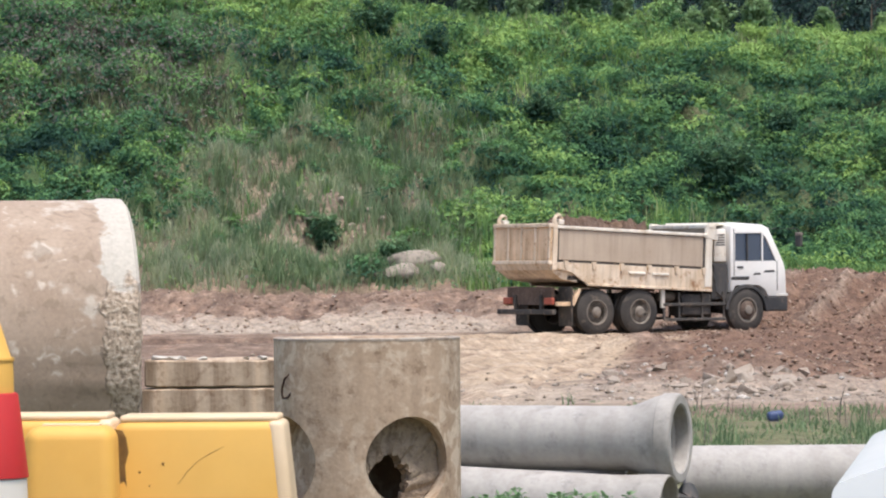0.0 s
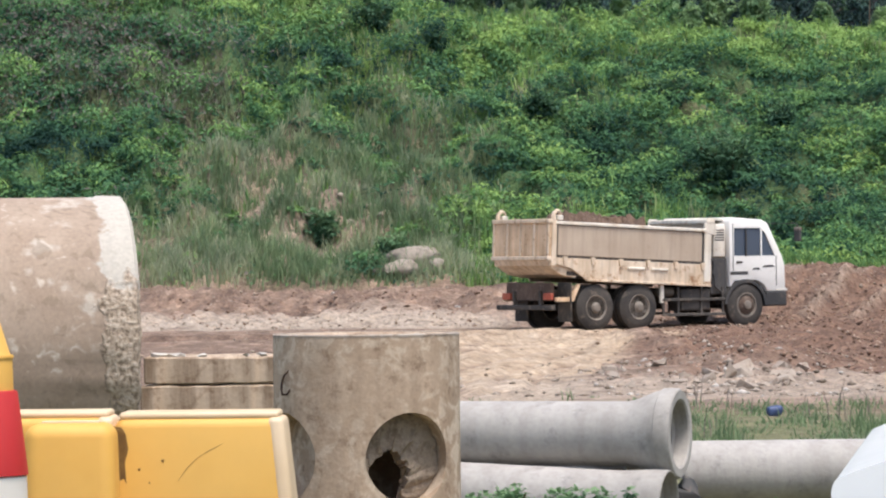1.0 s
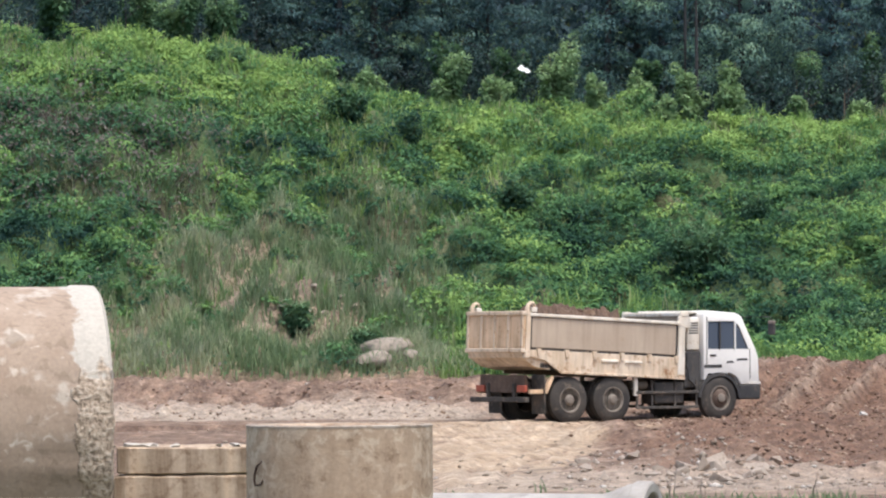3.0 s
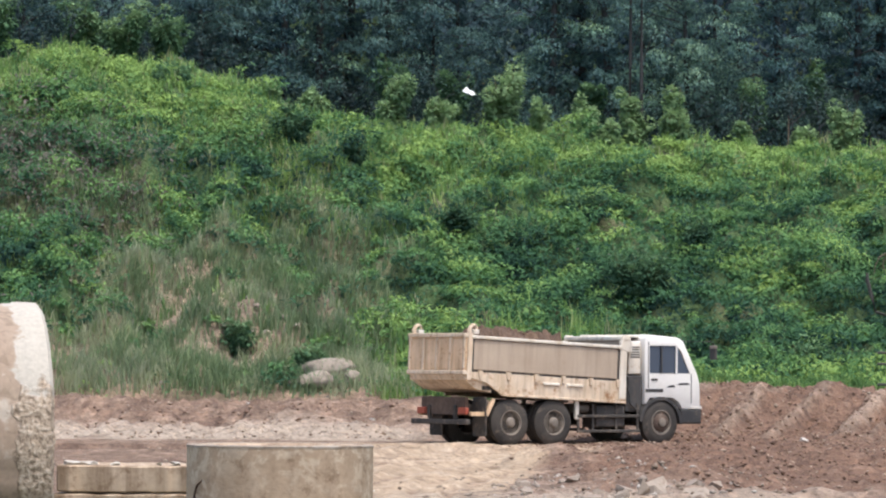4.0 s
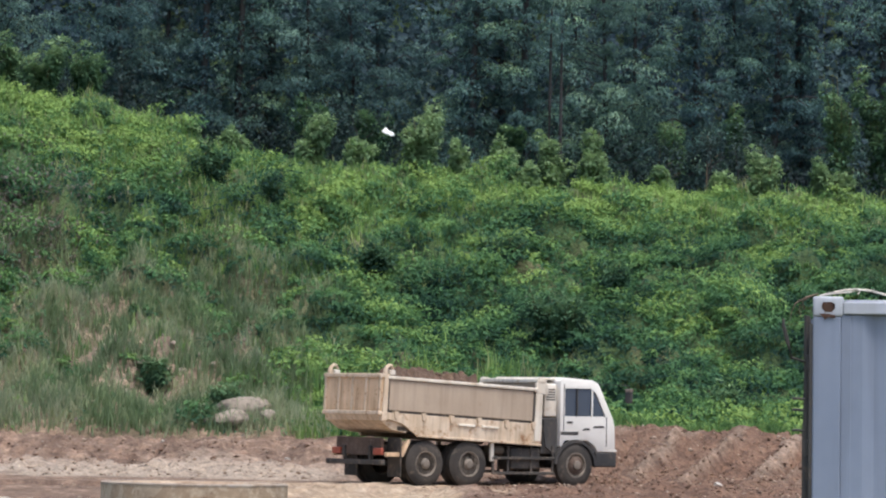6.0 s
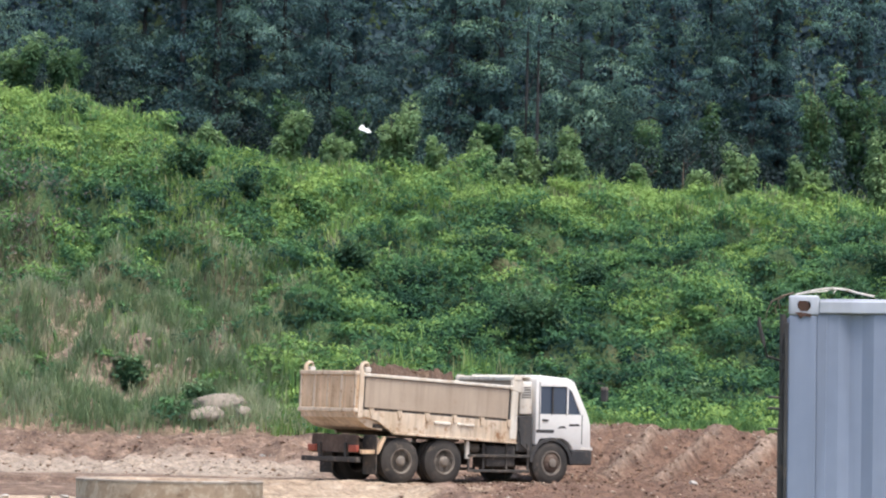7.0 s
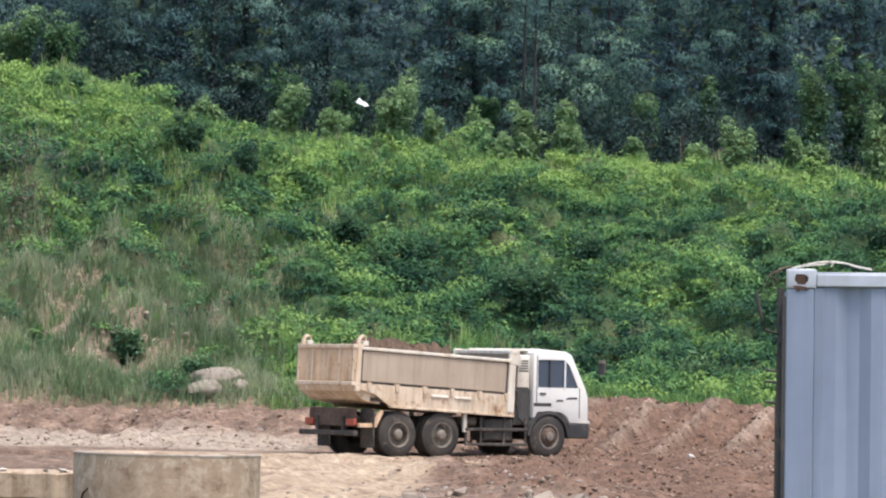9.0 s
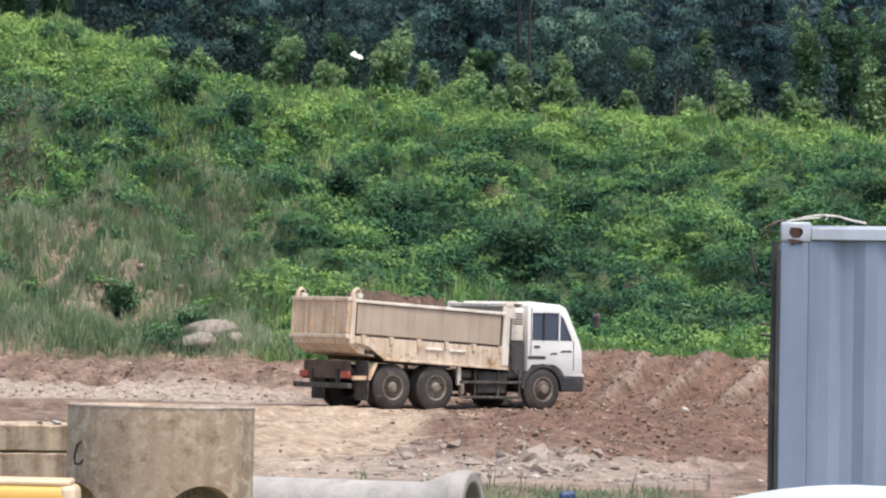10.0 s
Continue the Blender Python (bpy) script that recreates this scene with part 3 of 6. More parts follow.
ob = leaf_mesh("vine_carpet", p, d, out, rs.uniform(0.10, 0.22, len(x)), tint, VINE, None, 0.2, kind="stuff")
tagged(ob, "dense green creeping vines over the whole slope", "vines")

# hummocks of vine, lapping over one another down the slope
P, D_, NN, S, TT = [], [], [], [], []
for k in range(2600):
    cx, cy = rs.uniform(-18.5, 18.5), rs.uniform(129.6, 155)
    one = lambda f: f(np.array([cx]), np.array([cy]))[0]
    if cy < 131.8 and cx < 2.5:
        continue
    gz = one(grass_zone)
    if rs.rand() < gz * 0.82 or one(bare_mask) > 0.45:
        continue
    wither = one(dead_zone)
    lift = rs.rand() ** 2.2
    r = 0.22 + 0.58 * lift
    if cy > 148:
        r *= 0.75
    cnt = int(520 * r ** 1.35)
    v = rnd_dirs(rs, cnt)
    v[:, 2] = np.abs(v[:, 2]) * 1.1 - 0.2
    long = rs.uniform(1.0, 2.1)
    turn = rs.normal(0, 0.35)
    q0 = v * np.array([long, 0.85, rs.uniform(0.75, 1.15)]) * r * rs.uniform(0.74, 1.1, cnt)[:, None]
    # ragged outline: runners that stand off the dome
    q0 *= (1 + 0.35 * (rs.rand(cnt) < 0.12) * rs.rand(cnt))[:, None]
    q0[:, 2] += q0[:, 0] * turn
    P.append(np.array([cx, cy, hz(cx, cy) + 0.1 * r]) + q0)
    NN.append(v * 0.8 + np.array([0, -0.15, 0.6]) + 0.45 * rnd_dirs(rs, cnt))
    D_.append(rnd_dirs(rs, cnt) * np.array([1.3, 0.8, 0.7]) + v * np.array([0.6, 0.3, 0]) + np.array([0, -0.2, -0.45]))
    S.append(rs.uniform(0.10, 0.23, cnt))
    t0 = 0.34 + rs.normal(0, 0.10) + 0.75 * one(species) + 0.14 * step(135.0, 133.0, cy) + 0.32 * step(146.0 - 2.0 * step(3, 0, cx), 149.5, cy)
    # Tint grows up each dome: top light painted into the leaves.
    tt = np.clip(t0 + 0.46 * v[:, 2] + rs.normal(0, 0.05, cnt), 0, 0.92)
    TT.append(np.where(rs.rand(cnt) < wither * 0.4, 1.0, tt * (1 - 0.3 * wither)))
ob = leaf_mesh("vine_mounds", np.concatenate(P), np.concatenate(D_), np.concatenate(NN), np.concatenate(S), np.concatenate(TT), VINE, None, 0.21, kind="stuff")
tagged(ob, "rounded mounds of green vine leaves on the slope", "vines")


def tufts(name, cx, cy, per, spread, h0, h1, tint0, material, label, width=0.022, lean=0.35):
    k = len(cx)
    x = np.repeat(cx, per) + rs.normal(0, spread, k * per)
    y = np.repeat(cy, per) + rs.normal(0, spread, k * per)
    hh = np.repeat(rs.uniform(h0, h1, k), per) * rs.uniform(0.55, 1.1, k * per)
    t = np.repeat(tint0 + rs.normal(0, 0.16, k), per) + rs.normal(0, 0.1, k * per)
    o = blades(name, np.stack([x, y, height(x, y) - 0.03], 1), hh, lean, t, material, width, kind="stuff", rs=rs)
    return tagged(o, label, "grass")


# tall weeds on the pale part and along the foot
cx, cy = rs.uniform(-21, -2, 5200), rs.uniform(131.3, 143.5, 5200)
ok = (rs.rand(5200) < grass_zone(cx, cy)) & (rs.rand(5200) > bare_mask(cx, cy) * 1.0)
cx, cy = cx[ok], cy[ok]
pale = fbm(cx * 0.7, cy * 0.7 + 4, 3) > -0.02
tufts("tall_weeds", cx[pale], cy[pale], 15, 0.16, 0.25, 0.7, 0.82, DRYGRASS, "dusty pale green weeds on the lower slope", 0.022)
tufts("green_weeds", cx[~pale], cy[~pale], 15, 0.15, 0.3, 0.8, 0.34, DRYGRASS, "green weeds in patches on the lower slope", 0.020)
cx, cy = rs.uniform(-3, 20, 1500), 131.2 + np.abs(rs.normal(0, 1.1, 1500))
tufts("foot_grass", cx, cy, 22, 0.16, 0.2, 0.45, 0.62, GRASS, "bright grass along the foot of the slope", 0.022)
cx = rs.uniform(0.5, 18, 1900)
cy = 131.0 - rs.rand(1900) * np.interp(cx, [0.5, 2.5, 5, 20], [0.5, 1.6, 5.2, 5.6])
tufts("lip_grass", cx, cy, 20, 0.16, 0.15, 0.38, 0.5, GRASS, "thick grass hanging over the lip of the spoil bank", 0.020, 0.6)
cx, cy = rs.uniform(-3, 5.5, 90), rs.uniform(131.6, 135.5, 90)
tufts("tall_reeds", cx, cy, 14, 0.15, 0.7, 1.5, 0.72, GRASS, "tall light green reeds on the lower slope", 0.022, 0.18)
cx, cy = rs.uniform(-19, 19, 2100), rs.uniform(146.5, 158, 2100)
tufts("crest_grass", cx, cy, 18, 0.2, 0.25, 0.7, 0.74, GRASS, "sunlit yellow-green grass on the crest", 0.022)
cx, cy = rs.uniform(-20, 2, 300), rs.uniform(134, 148, 300)
tufts("slope_grass", cx, cy, 12, 0.15, 0.3, 0.7, 0.55, GRASS, "scattered grass standing among the vines", 0.020)
cx, cy = rs.normal(-4.5, 3.0, 620), rs.normal(145.5, 2.2, 620)
tufts("meadow_grass", cx, cy, 18, 0.18, 0.25, 0.6, 0.76, GRASS, "light green grass in a strip across the slope", 0.022)
DEAD = foliage("dead_stems", [(0.0, (0.07, 0.06, 0.055)), (0.5, (0.14, 0.118, 0.105)), (1.0, (0.25, 0.215, 0.185))])
cx, cy = rs.uniform(-20, -9, 900), rs.uniform(138, 148, 900)
ok = rs.rand(900) < dead_zone(cx, cy) * 0.6
tufts("dead_stems", cx[ok], cy[ok], 16, 0.25, 0.25, 0.6, 0.5, DEAD, "tangle of dead brown stems on the slope", 0.018, 1.3)
# nearer grass
cx, cy = 0.3 + 5.7 * rs.rand(1500) ** 0.8, 47 + 14 * rs.rand(1500) ** 1.2
ok = fbm(cx * 0.9, cy * 0.25, 3) > -0.12
cx, cy = cx[ok], cy[ok]
tufts("verge_grass", cx, cy, 7, 0.13, 0.04, 0.17, 0.25, DRYGRASS, "patchy dry grass between the rubble and the pipes", 0.010, 0.6)
cx, cy = rs.uniform(0.6, 5.5, 130), rs.uniform(47, 55, 130)
ok = fbm(cx * 1.1 + 5, cy * 0.3, 3) > 0.0
tufts("verge_weeds", cx[ok], cy[ok], 9, 0.06, 0.15, 0.42, 0.2, DRYGRASS, "taller green weeds standing in the verge", 0.009, 0.3)
cx, cy = rs.uniform(0.6, 5.5, 22), rs.uniform(50, 62, 22)
tufts("dry_stalks", cx, cy, 3, 0.05, 0.3, 0.55, 0.9, DEAD, "dry brown stalks standing in the verge", 0.007, 0.2)
cx, cy = rs.uniform(-3.0, 1.2, 16), rs.uniform(58, 64, 16)
tufts("track_grass", cx, cy, 7, 0.07, 0.06, 0.22, 0.3, DRYGRASS, "thin dry tufts at the edge of the track", 0.012)
cx, cy = rs.uniform(-0.7, 2.4, 260), rs.uniform(29.4, 32.2, 260)
tufts("pipe_grass", cx, cy, 14, 0.06, 0.15, 0.38, 0.5, GRASS, "fresh grass in front of the pipes", 0.007)


# ======== shrubs and trees ========
def shrub(m, h, r, seed, tint, label, group="shrubs on the crest", leaf=0.16, pointed=False, dense=1):
    q = np.random.RandomState(seed)
    e = thing("shrub", m, label, "shrub", group)
    bm = bmesh.new()
    P, D_, NN, T_ = [], [], [], []
    for k in range(9):
        a = q.uniform(0, 2 * math.pi)
        rr = r * q.uniform(0.2, 0.85)
        hh = h * (q.uniform(0.55, 1.0) if not pointed else 1.0 - 0.6 * rr / r)
        tip = (rr * math.cos(a), rr * math.sin(a), hh)
        tube([(0, 0, -0.25), (tip[0] * 0.4, tip[1] * 0.4, hh * 0.5), tip], [0.03, 0.022, 0.008], 5, bm)
        for j in range(6):
            f = q.uniform(0.2, 1.0)
            c0 = np.array([tip[0] * f, tip[1] * f, hh * f]) + q.normal(0, 0.07, 3)
            cnt = 38 * dense
            v = rnd_dirs(q, cnt)
            P.append(c0 + v * q.uniform(0.18, 0.36) * min(r, 1.0) * q.uniform(0.7, 1.05, cnt)[:, None])
            NN.append(v + np.array([0, 0, 0.7]))
            D_.append(v + np.array([0, 0, -0.3]))
            # Upper and outer leaves tinted lighter, painting top light into the bush.
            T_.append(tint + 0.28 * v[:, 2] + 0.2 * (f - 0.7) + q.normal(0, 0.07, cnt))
    P = np.concatenate(P)
    part("stem", bm, STEM, e)
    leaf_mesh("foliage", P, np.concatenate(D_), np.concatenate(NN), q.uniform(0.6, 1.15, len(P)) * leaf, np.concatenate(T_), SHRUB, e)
    return e


# (x, y, height of the top, spread, tint) of the single bushes that stand out on the crest
for k, (sx, sy, top, r, t, pt) in enumerate([
        (-5.87, 155, 11.85, 0.68, 0.66, 0), (-3.16, 155, 11.95, 0.80, 0.66, 0), (0.55, 156, 12.35, 0.98, 0.86, 0), (1.81, 155, 11.05, 0.36, 0.7, 0), (3.36, 155, 11.05, 0.75, 0.72, 0),
        (5.01, 155, 11.25, 0.58, 0.74, 0), (6.49, 155, 11.85, 0.72, 0.62, 1), (8.81, 155, 10.4, 0.4, 0.6, 0), (10.76, 155, 10.1, 0.55, 0.7, 0), (12.2, 154, 10.98, 0.75, 0.66, 0),
        (14.45, 155, 10.55, 0.58, 0.66, 0), (15.13, 155, 10.5, 0.4, 0.75, 0), (17.25, 154, 11.55, 0.9, 0.78, 0), (4.2, 153.4, 10.5, 0.5, 0.6, 0), (-1.6, 153.5, 11.0, 0.6, 0.74, 0), (-7.4, 153.6, 11.5, 0.5, 0.66, 0)]):
    shrub(pose(sx, sy, hz(sx, sy), 0, 0, 37 * k), top - hz(sx, sy), r, 100 + k, t + 0.2, "tall pointed leafy green shrub on the crest" if pt else ("large pale green shrub on the crest" if r > 0.9 else "leafy green shrub on the grassy crest"), leaf=0.14, pointed=bool(pt), dense=2)
# Some of these dark bushes stand in for shadowed hollows between vine mounds.
for k, (sx, sy, h, r, t) in enumerate([(4.3, 137.6, 2.0, 0.95, 0.30), (5.1, 138.2, 1.5, 0.8, 0.22), (-6.3, 147.2, 1.6, 0.75, 0.20), (-4.4, 145.6, 1.2, 0.7, 0.10), (6.6, 141, 1.1, 0.8, 0.15), (11.2, 140.5, 1.3, 0.8, 0.2), (15.1, 141.5, 1.7, 0.9, 0.15), (16.2, 143, 1.4, 0.9, 0.2), (-10.4, 149, 1.1, 0.9, 0.25), (0.6, 134, 1.3, 0.6, 0.55), (9.4, 134.2, 1.1, 0.7, 0.45), (-5.2, 133.4, 1.0, 0.6, 0.5), (-7.4, 134.6, 1.2, 0.5, 0.45), (-0.8, 141.2, 1.0, 0.7, 0.2), (3.2, 144.2, 0.9, 1.1, 0.1)]):
    shrub(pose(sx, sy, hz(sx, sy), 0, 0, 51 * k), h, r, 200 + k, t, "bushy shrub among the vines, some tinted dark as shadowed hollows", "shrubs on the slope", leaf=0.125)

# (x, y, height of the top, spread, tint) along the edge of the wood
# Lighter bushes between x 9 and 16 are tinted as if sunlit.
for k, (sx, sy, top, r, t) in enumerate([(-14.6, 163, 15.2, 1.5, 0.55), (-13.0, 162, 14.8, 1.2, 0.6), (-11.6, 163, 14.4, 1.0, 0.45), (-18, 164, 15.5, 2.0, 0.4), (9.6, 164.5, 12.7, 0.8, 0.5), (12.2, 166, 13.5, 0.5, 0.5), (16.0, 165.5, 14.9, 1.3, 0.6), (17.6, 166, 14.0, 1.2, 0.42), (19, 166, 14.4, 1.4, 0.4), (3.9, 165.5, 12.2, 0.6, 0.3), (-1.2, 166, 13.2, 0.9, 0.3), (-3.4, 166, 13.6, 1.0, 0.25)]):
    shrub(pose(sx, sy, hz(sx, sy), 0, 0, 70 * k), top - hz(sx, sy), r, 260 + k, t, "vine-covered green bush at the edge of the wood", "bushes at the edge of the wood", leaf=0.15, dense=2)


def tree(m, h, r, low, seed, leaves, material, label, trunk_r=0.14, leaf=0.135, lean=0.3):
    q = np.random.RandomState(seed)
    e = thing("tree", m, label, "tree", "trees of the wood")
    top = (q.uniform(-lean, lean) * 2, q.uniform(-lean, lean) * 2, h)
    bm = bmesh.new()
    mids = [(top[0] * f + q.normal(0, 0.1), top[1] * f + q.normal(0, 0.1), h * f) for f in (0.3, 0.6, 0.85)]
    tube([(0, 0, -0.6)] + mids + [top], [trunk_r * 1.25, trunk_r, trunk_r * 0.75, trunk_r * 0.5, 0.03], 8, bm)
    P, D_, NN, T_ = [], [], [], []

    def clump(c0, rad, cnt, shade):
        v = rnd_dirs(q, cnt)
        v[:, 2] = np.where(v[:, 2] < -0.35, -v[:, 2], v[:, 2])
        stretch = np.array([rad * q.uniform(0.9, 1.4), rad, rad * q.uniform(0.65, 1.0)])
        P.append(c0 + v * stretch * q.uniform(0.72, 1.08, cnt)[:, None])
        NN.append(v * 0.7 + np.array([0, -0.1, 0.7]) + 0.35 * rnd_dirs(q, cnt))
        D_.append(v * 0.6 + np.array([0, 0, -0.8]) + 0.5 * rnd_dirs(q, cnt))
        # Tint rises with height in the clump: light from above painted in.
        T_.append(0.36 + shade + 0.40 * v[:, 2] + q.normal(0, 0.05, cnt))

    limbs = 34
    ivy = int(h * 3.2)
    per = leaves // (limbs * 2 + ivy)
    for k in range(limbs):
        f = low + (1 - low) * ((k + q.rand()) / limbs) ** 1.6
        a = q.uniform(0, 2 * math.pi)
        reach = r * (1.05 - 0.65 * max(0.0, f - 0.45) / 0.55) * q.uniform(0.5, 1.1)
        s0 = Vector((top[0] * f, top[1] * f, h * f))
        s1 = s0 + Vector((math.cos(a) * reach, math.sin(a) * reach, q.uniform(-0.15, 0.5) * reach))
        mid = s0.lerp(s1, 0.5) + Vector((0, 0, 0.18 * reach))
        tube([s0, mid, s1], [trunk_r * 0.4 * (1.2 - f), trunk_r * 0.25 * (1.2 - f), 0.012], 5, bm)
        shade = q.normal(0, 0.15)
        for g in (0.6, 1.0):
            # Outer clumps lighter, inner ivy darker: crown shading put into the tint.
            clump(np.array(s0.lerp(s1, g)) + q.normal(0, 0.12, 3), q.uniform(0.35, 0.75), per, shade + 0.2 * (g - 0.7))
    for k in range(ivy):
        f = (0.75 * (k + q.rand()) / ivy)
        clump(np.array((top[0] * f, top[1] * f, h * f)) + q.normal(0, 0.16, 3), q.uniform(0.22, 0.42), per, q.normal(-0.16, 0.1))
    part("trunk", bm, BARK, e, "", 50)
    P = np.concatenate(P)
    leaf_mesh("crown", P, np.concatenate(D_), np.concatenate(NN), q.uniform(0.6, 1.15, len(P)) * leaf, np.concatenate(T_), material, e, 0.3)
    return e


q = random.Random(3)
kinds = [(15, 1.5, 0.02, TREE, "tall dark tree hung with ivy to the ground", 0.13, 15000), (13, 2.2, 0.16, TREE_B, "slender tree with airy leaves, tinted blue for haze", 0.08, 11000),
         (16, 2.4, 0.05, TREE, "dense dark green tree at the edge of the wood", 0.14, 16000), (11, 2.2, 0.11, TREE_B, "bushy tree in the wood, tinted blue for haze", 0.09, 14000),
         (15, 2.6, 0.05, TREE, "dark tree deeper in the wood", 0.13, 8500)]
protos = {}
row = [(-21, 170, 2), (-17.5, 171, 3), (-15.4, 172, 3), (-10.6, 168, 3), (-9.2, 169.5, 3), (-7.6, 167.5, 0), (-6.3, 168.5, 0), (-5.2, 170, 2), (-3.8, 169, 1), (-2.0, 168.5, 1), (-0.9, 171, 3), (2.4, 168, 0), (3.6, 169, 2), (4.6, 167.5, 0),
       (6.0, 170.5, 1), (7.6, 168.5, 3), (8.8, 172, 1), (10.7, 167, 0), (12.4, 171, 3), (13.6, 168, 2), (14.9, 169, 0), (18.0, 169, 2), (20.6, 170, 0), 
       (-19, 178, 4), (-11.8, 178, 4), (-6.2, 177, 4), (-2.4, 177, 4), (2.4, 178, 4), (6.6, 177, 4), (10, 178, 4), (15.6, 178, 4)]
for tx, ty, kd in row:
    h, r, low, mt, lab, tr, cnt = kinds[kd]
    variant = (kd, q.randrange(2))
    m = pose(tx, ty, hz(tx, ty) - 0.1, 0, 0, q.uniform(0, 360)) 
    if variant not in protos:
        protos[variant] = tree(m, h, r, low, 300 + 7 * kd + variant[1], cnt, mt, lab, tr)
    else:
        copy_thing(protos[variant], m)

# thin saplings at the edge of the wood
spots = [(5.2, 164.0, 6.5), (5.62, 164.2, 6.0)]
for k in range(30):
    sx, sy, h = spots[k] if k < 2 else (rs.uniform(8, 14) if k < 20 else rs.uniform(-20, 20), rs.uniform(161, 166), rs.uniform(0.8, 2.4))
    bend = rs.normal(0, 0.25, 2)
    e = thing("sapling", pose(sx, sy, hz(sx, sy) - 0.1), "thin dark sapling stem at the edge of the wood", "sapling", "saplings of the wood")
    bm = tube([(0, 0, 0), (bend[0] * 0.4, 0, h * 0.5), (bend[0], bend[1], h)], [0.08, 0.06, 0.03] if k < 2 else [0.03, 0.022, 0.010], 6)
    tube([(bend[0] * 0.4, 0, h * 0.5), (bend[0] * 0.4 + 0.5, 0.1, h * 0.72)], [0.02, 0.008], 5, bm)
    part("stem", bm, BARK if k < 2 or k % 3 else TWIG, e)
    v = rnd_dirs(rs, 160)
    c0 = np.stack([bend[0] * np.ones(160), bend[1] * np.ones(160), h * rs.uniform(0.75, 1.05, 160)], 1)
    # Leaves tinted lighter upward here too, as if lit from above.
    leaf_mesh("foliage", c0 + v * rs.uniform(0.1, 0.55, 160)[:, None], v + np.array([0, 0, -0.4]), v * 0.5 + np.array([0, 0, 0.9]), rs.uniform(0.1, 0.19, 160), 0.4 + 0.2 * v[:, 2], TREE_B if k < 2 else UNDER, e, 0.3)

# brush under the trees, and the wooded hillside behind
k = 40000
x, y = rs.uniform(-21, 21, k), rs.uniform(163, 184, k)
clump = fbm(x * 0.5, y * 0.5, 3)
z = height(x, y) + rs.uniform(0, 1, k) ** 1.6 * (1.2 + 3.4 * np.clip(clump + 0.3, 0, 1))
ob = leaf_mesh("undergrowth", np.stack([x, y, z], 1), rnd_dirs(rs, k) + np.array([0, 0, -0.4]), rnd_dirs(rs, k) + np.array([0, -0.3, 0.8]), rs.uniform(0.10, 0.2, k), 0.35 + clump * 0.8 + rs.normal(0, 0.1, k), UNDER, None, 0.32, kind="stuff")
tagged(ob, "dark tangled undergrowth beneath the trees", "undergrowth")
k = 50000
x, y = rs.uniform(-23, 23, k), rs.uniform(181, 200, k)
lump = fbm(x * 0.25, y * 0.25, 4)
z = height(x, y) + rs.uniform(0, 1, k) * 3.0 + lump * 5
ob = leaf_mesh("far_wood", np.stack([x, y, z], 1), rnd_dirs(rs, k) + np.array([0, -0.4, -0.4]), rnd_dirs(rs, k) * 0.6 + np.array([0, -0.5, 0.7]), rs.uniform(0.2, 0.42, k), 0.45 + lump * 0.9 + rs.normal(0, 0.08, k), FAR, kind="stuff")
tagged(ob, "wood on the hillside behind, tinted dark blue for haze", "wood")


# ======== stones, clods, rubble ========
ICO = bmesh.new()
bmesh.ops.create_icosphere(ICO, subdivisions=1, radius=1.0)
BALL_V = np.array([v.co[:] for v in ICO.verts])
BALL_F = np.array([[v.index for v in f.verts] for f in ICO.faces])
ICO.free()


OCT_V = np.array([(1, 0, 0), (-1, 0, 0), (0, 1, 0), (0, -1, 0), (0, 0, 1), (0, 0, -1.0)])
OCT_F = np.array([(0, 2, 4), (2, 1, 4), (1, 3, 4), (3, 0, 4), (2, 0, 5), (1, 2, 5), (3, 1, 5), (0, 3, 5)])


def lumps_of(name, x, y, size, material, label, category, flat=0.7, sink=0.25, fine=False):
    k = len(x)
    ICO_V, ICO_F = (OCT_V, OCT_F) if fine else (BALL_V, BALL_F)
    a = rs.uniform(0.55, 1.3, (k, len(ICO_V)))
    v = ICO_V[None] * a[:, :, None] * (size[:, None] * rs.uniform(0.6, 1.3, (k, 3)))[:, None, :]
    v[:, :, 2] *= flat
    v = v + np.stack([x, y, height(x, y) + size * (flat - sink) * 0.5], 1)[:, None]
    f = (ICO_F[None] + (np.arange(k) * len(ICO_V))[:, None, None]).ravel()
    o = soup(name, v.reshape(-1, 3), f, None, material, kind="stuff")
    return tagged(o, label, category)


def heavy(lo, hi, k):
    return lo + (hi - lo) * rs.rand(k) ** 7


k = 15000
x, y = rs.uniform(0.4, 11, k), 74 + 44 * rs.rand(k) ** 0.8
ok = x > np.interp(y, [74, 95, 117], [2.6, 1.2, 1.0]) + rs.normal(0, 0.6, k)
lumps_of("clods", x[ok], y[ok], 0.016 + 0.055 * rs.rand(ok.sum()) ** 3, CLOD, "crumbly brown clods of turned soil", "clods", 0.6, 0.5, True)
k = 9000
x, y = rs.uniform(-11, 12, k), rs.uniform(115.5, 126.5, k)
ok = rs.rand(k) < np.interp(x, [-1, 2.5], [0.35, 1.0])
lumps_of("bank_clods", x[ok], y[ok], 0.02 + 0.07 * rs.rand(ok.sum()) ** 4, CLOD, "crumbly reddish brown clods on the spoil bank", "clods", 0.6, 0.5, True)
k = 3400
x, y = rs.uniform(-16, 18, k), rs.uniform(115, 130.5, k)
lumps_of("spoil_stones", x, y, heavy(0.012, 0.08, k), STONE, "pale stones scattered over the spoil bank", "stones", fine=True)
k = 4200
x, y = rs.normal(2.4, 1.5, k), rs.uniform(64, 84, k)
lumps_of("gravel", x, y, heavy(0.012, 0.09, k), GRAVEL, "pale gravel and crushed concrete on the soil", "gravel", 0.6, 0.45, True)
k = 900
x, y = rs.uniform(-12, 1, k), rs.uniform(70, 115, k)
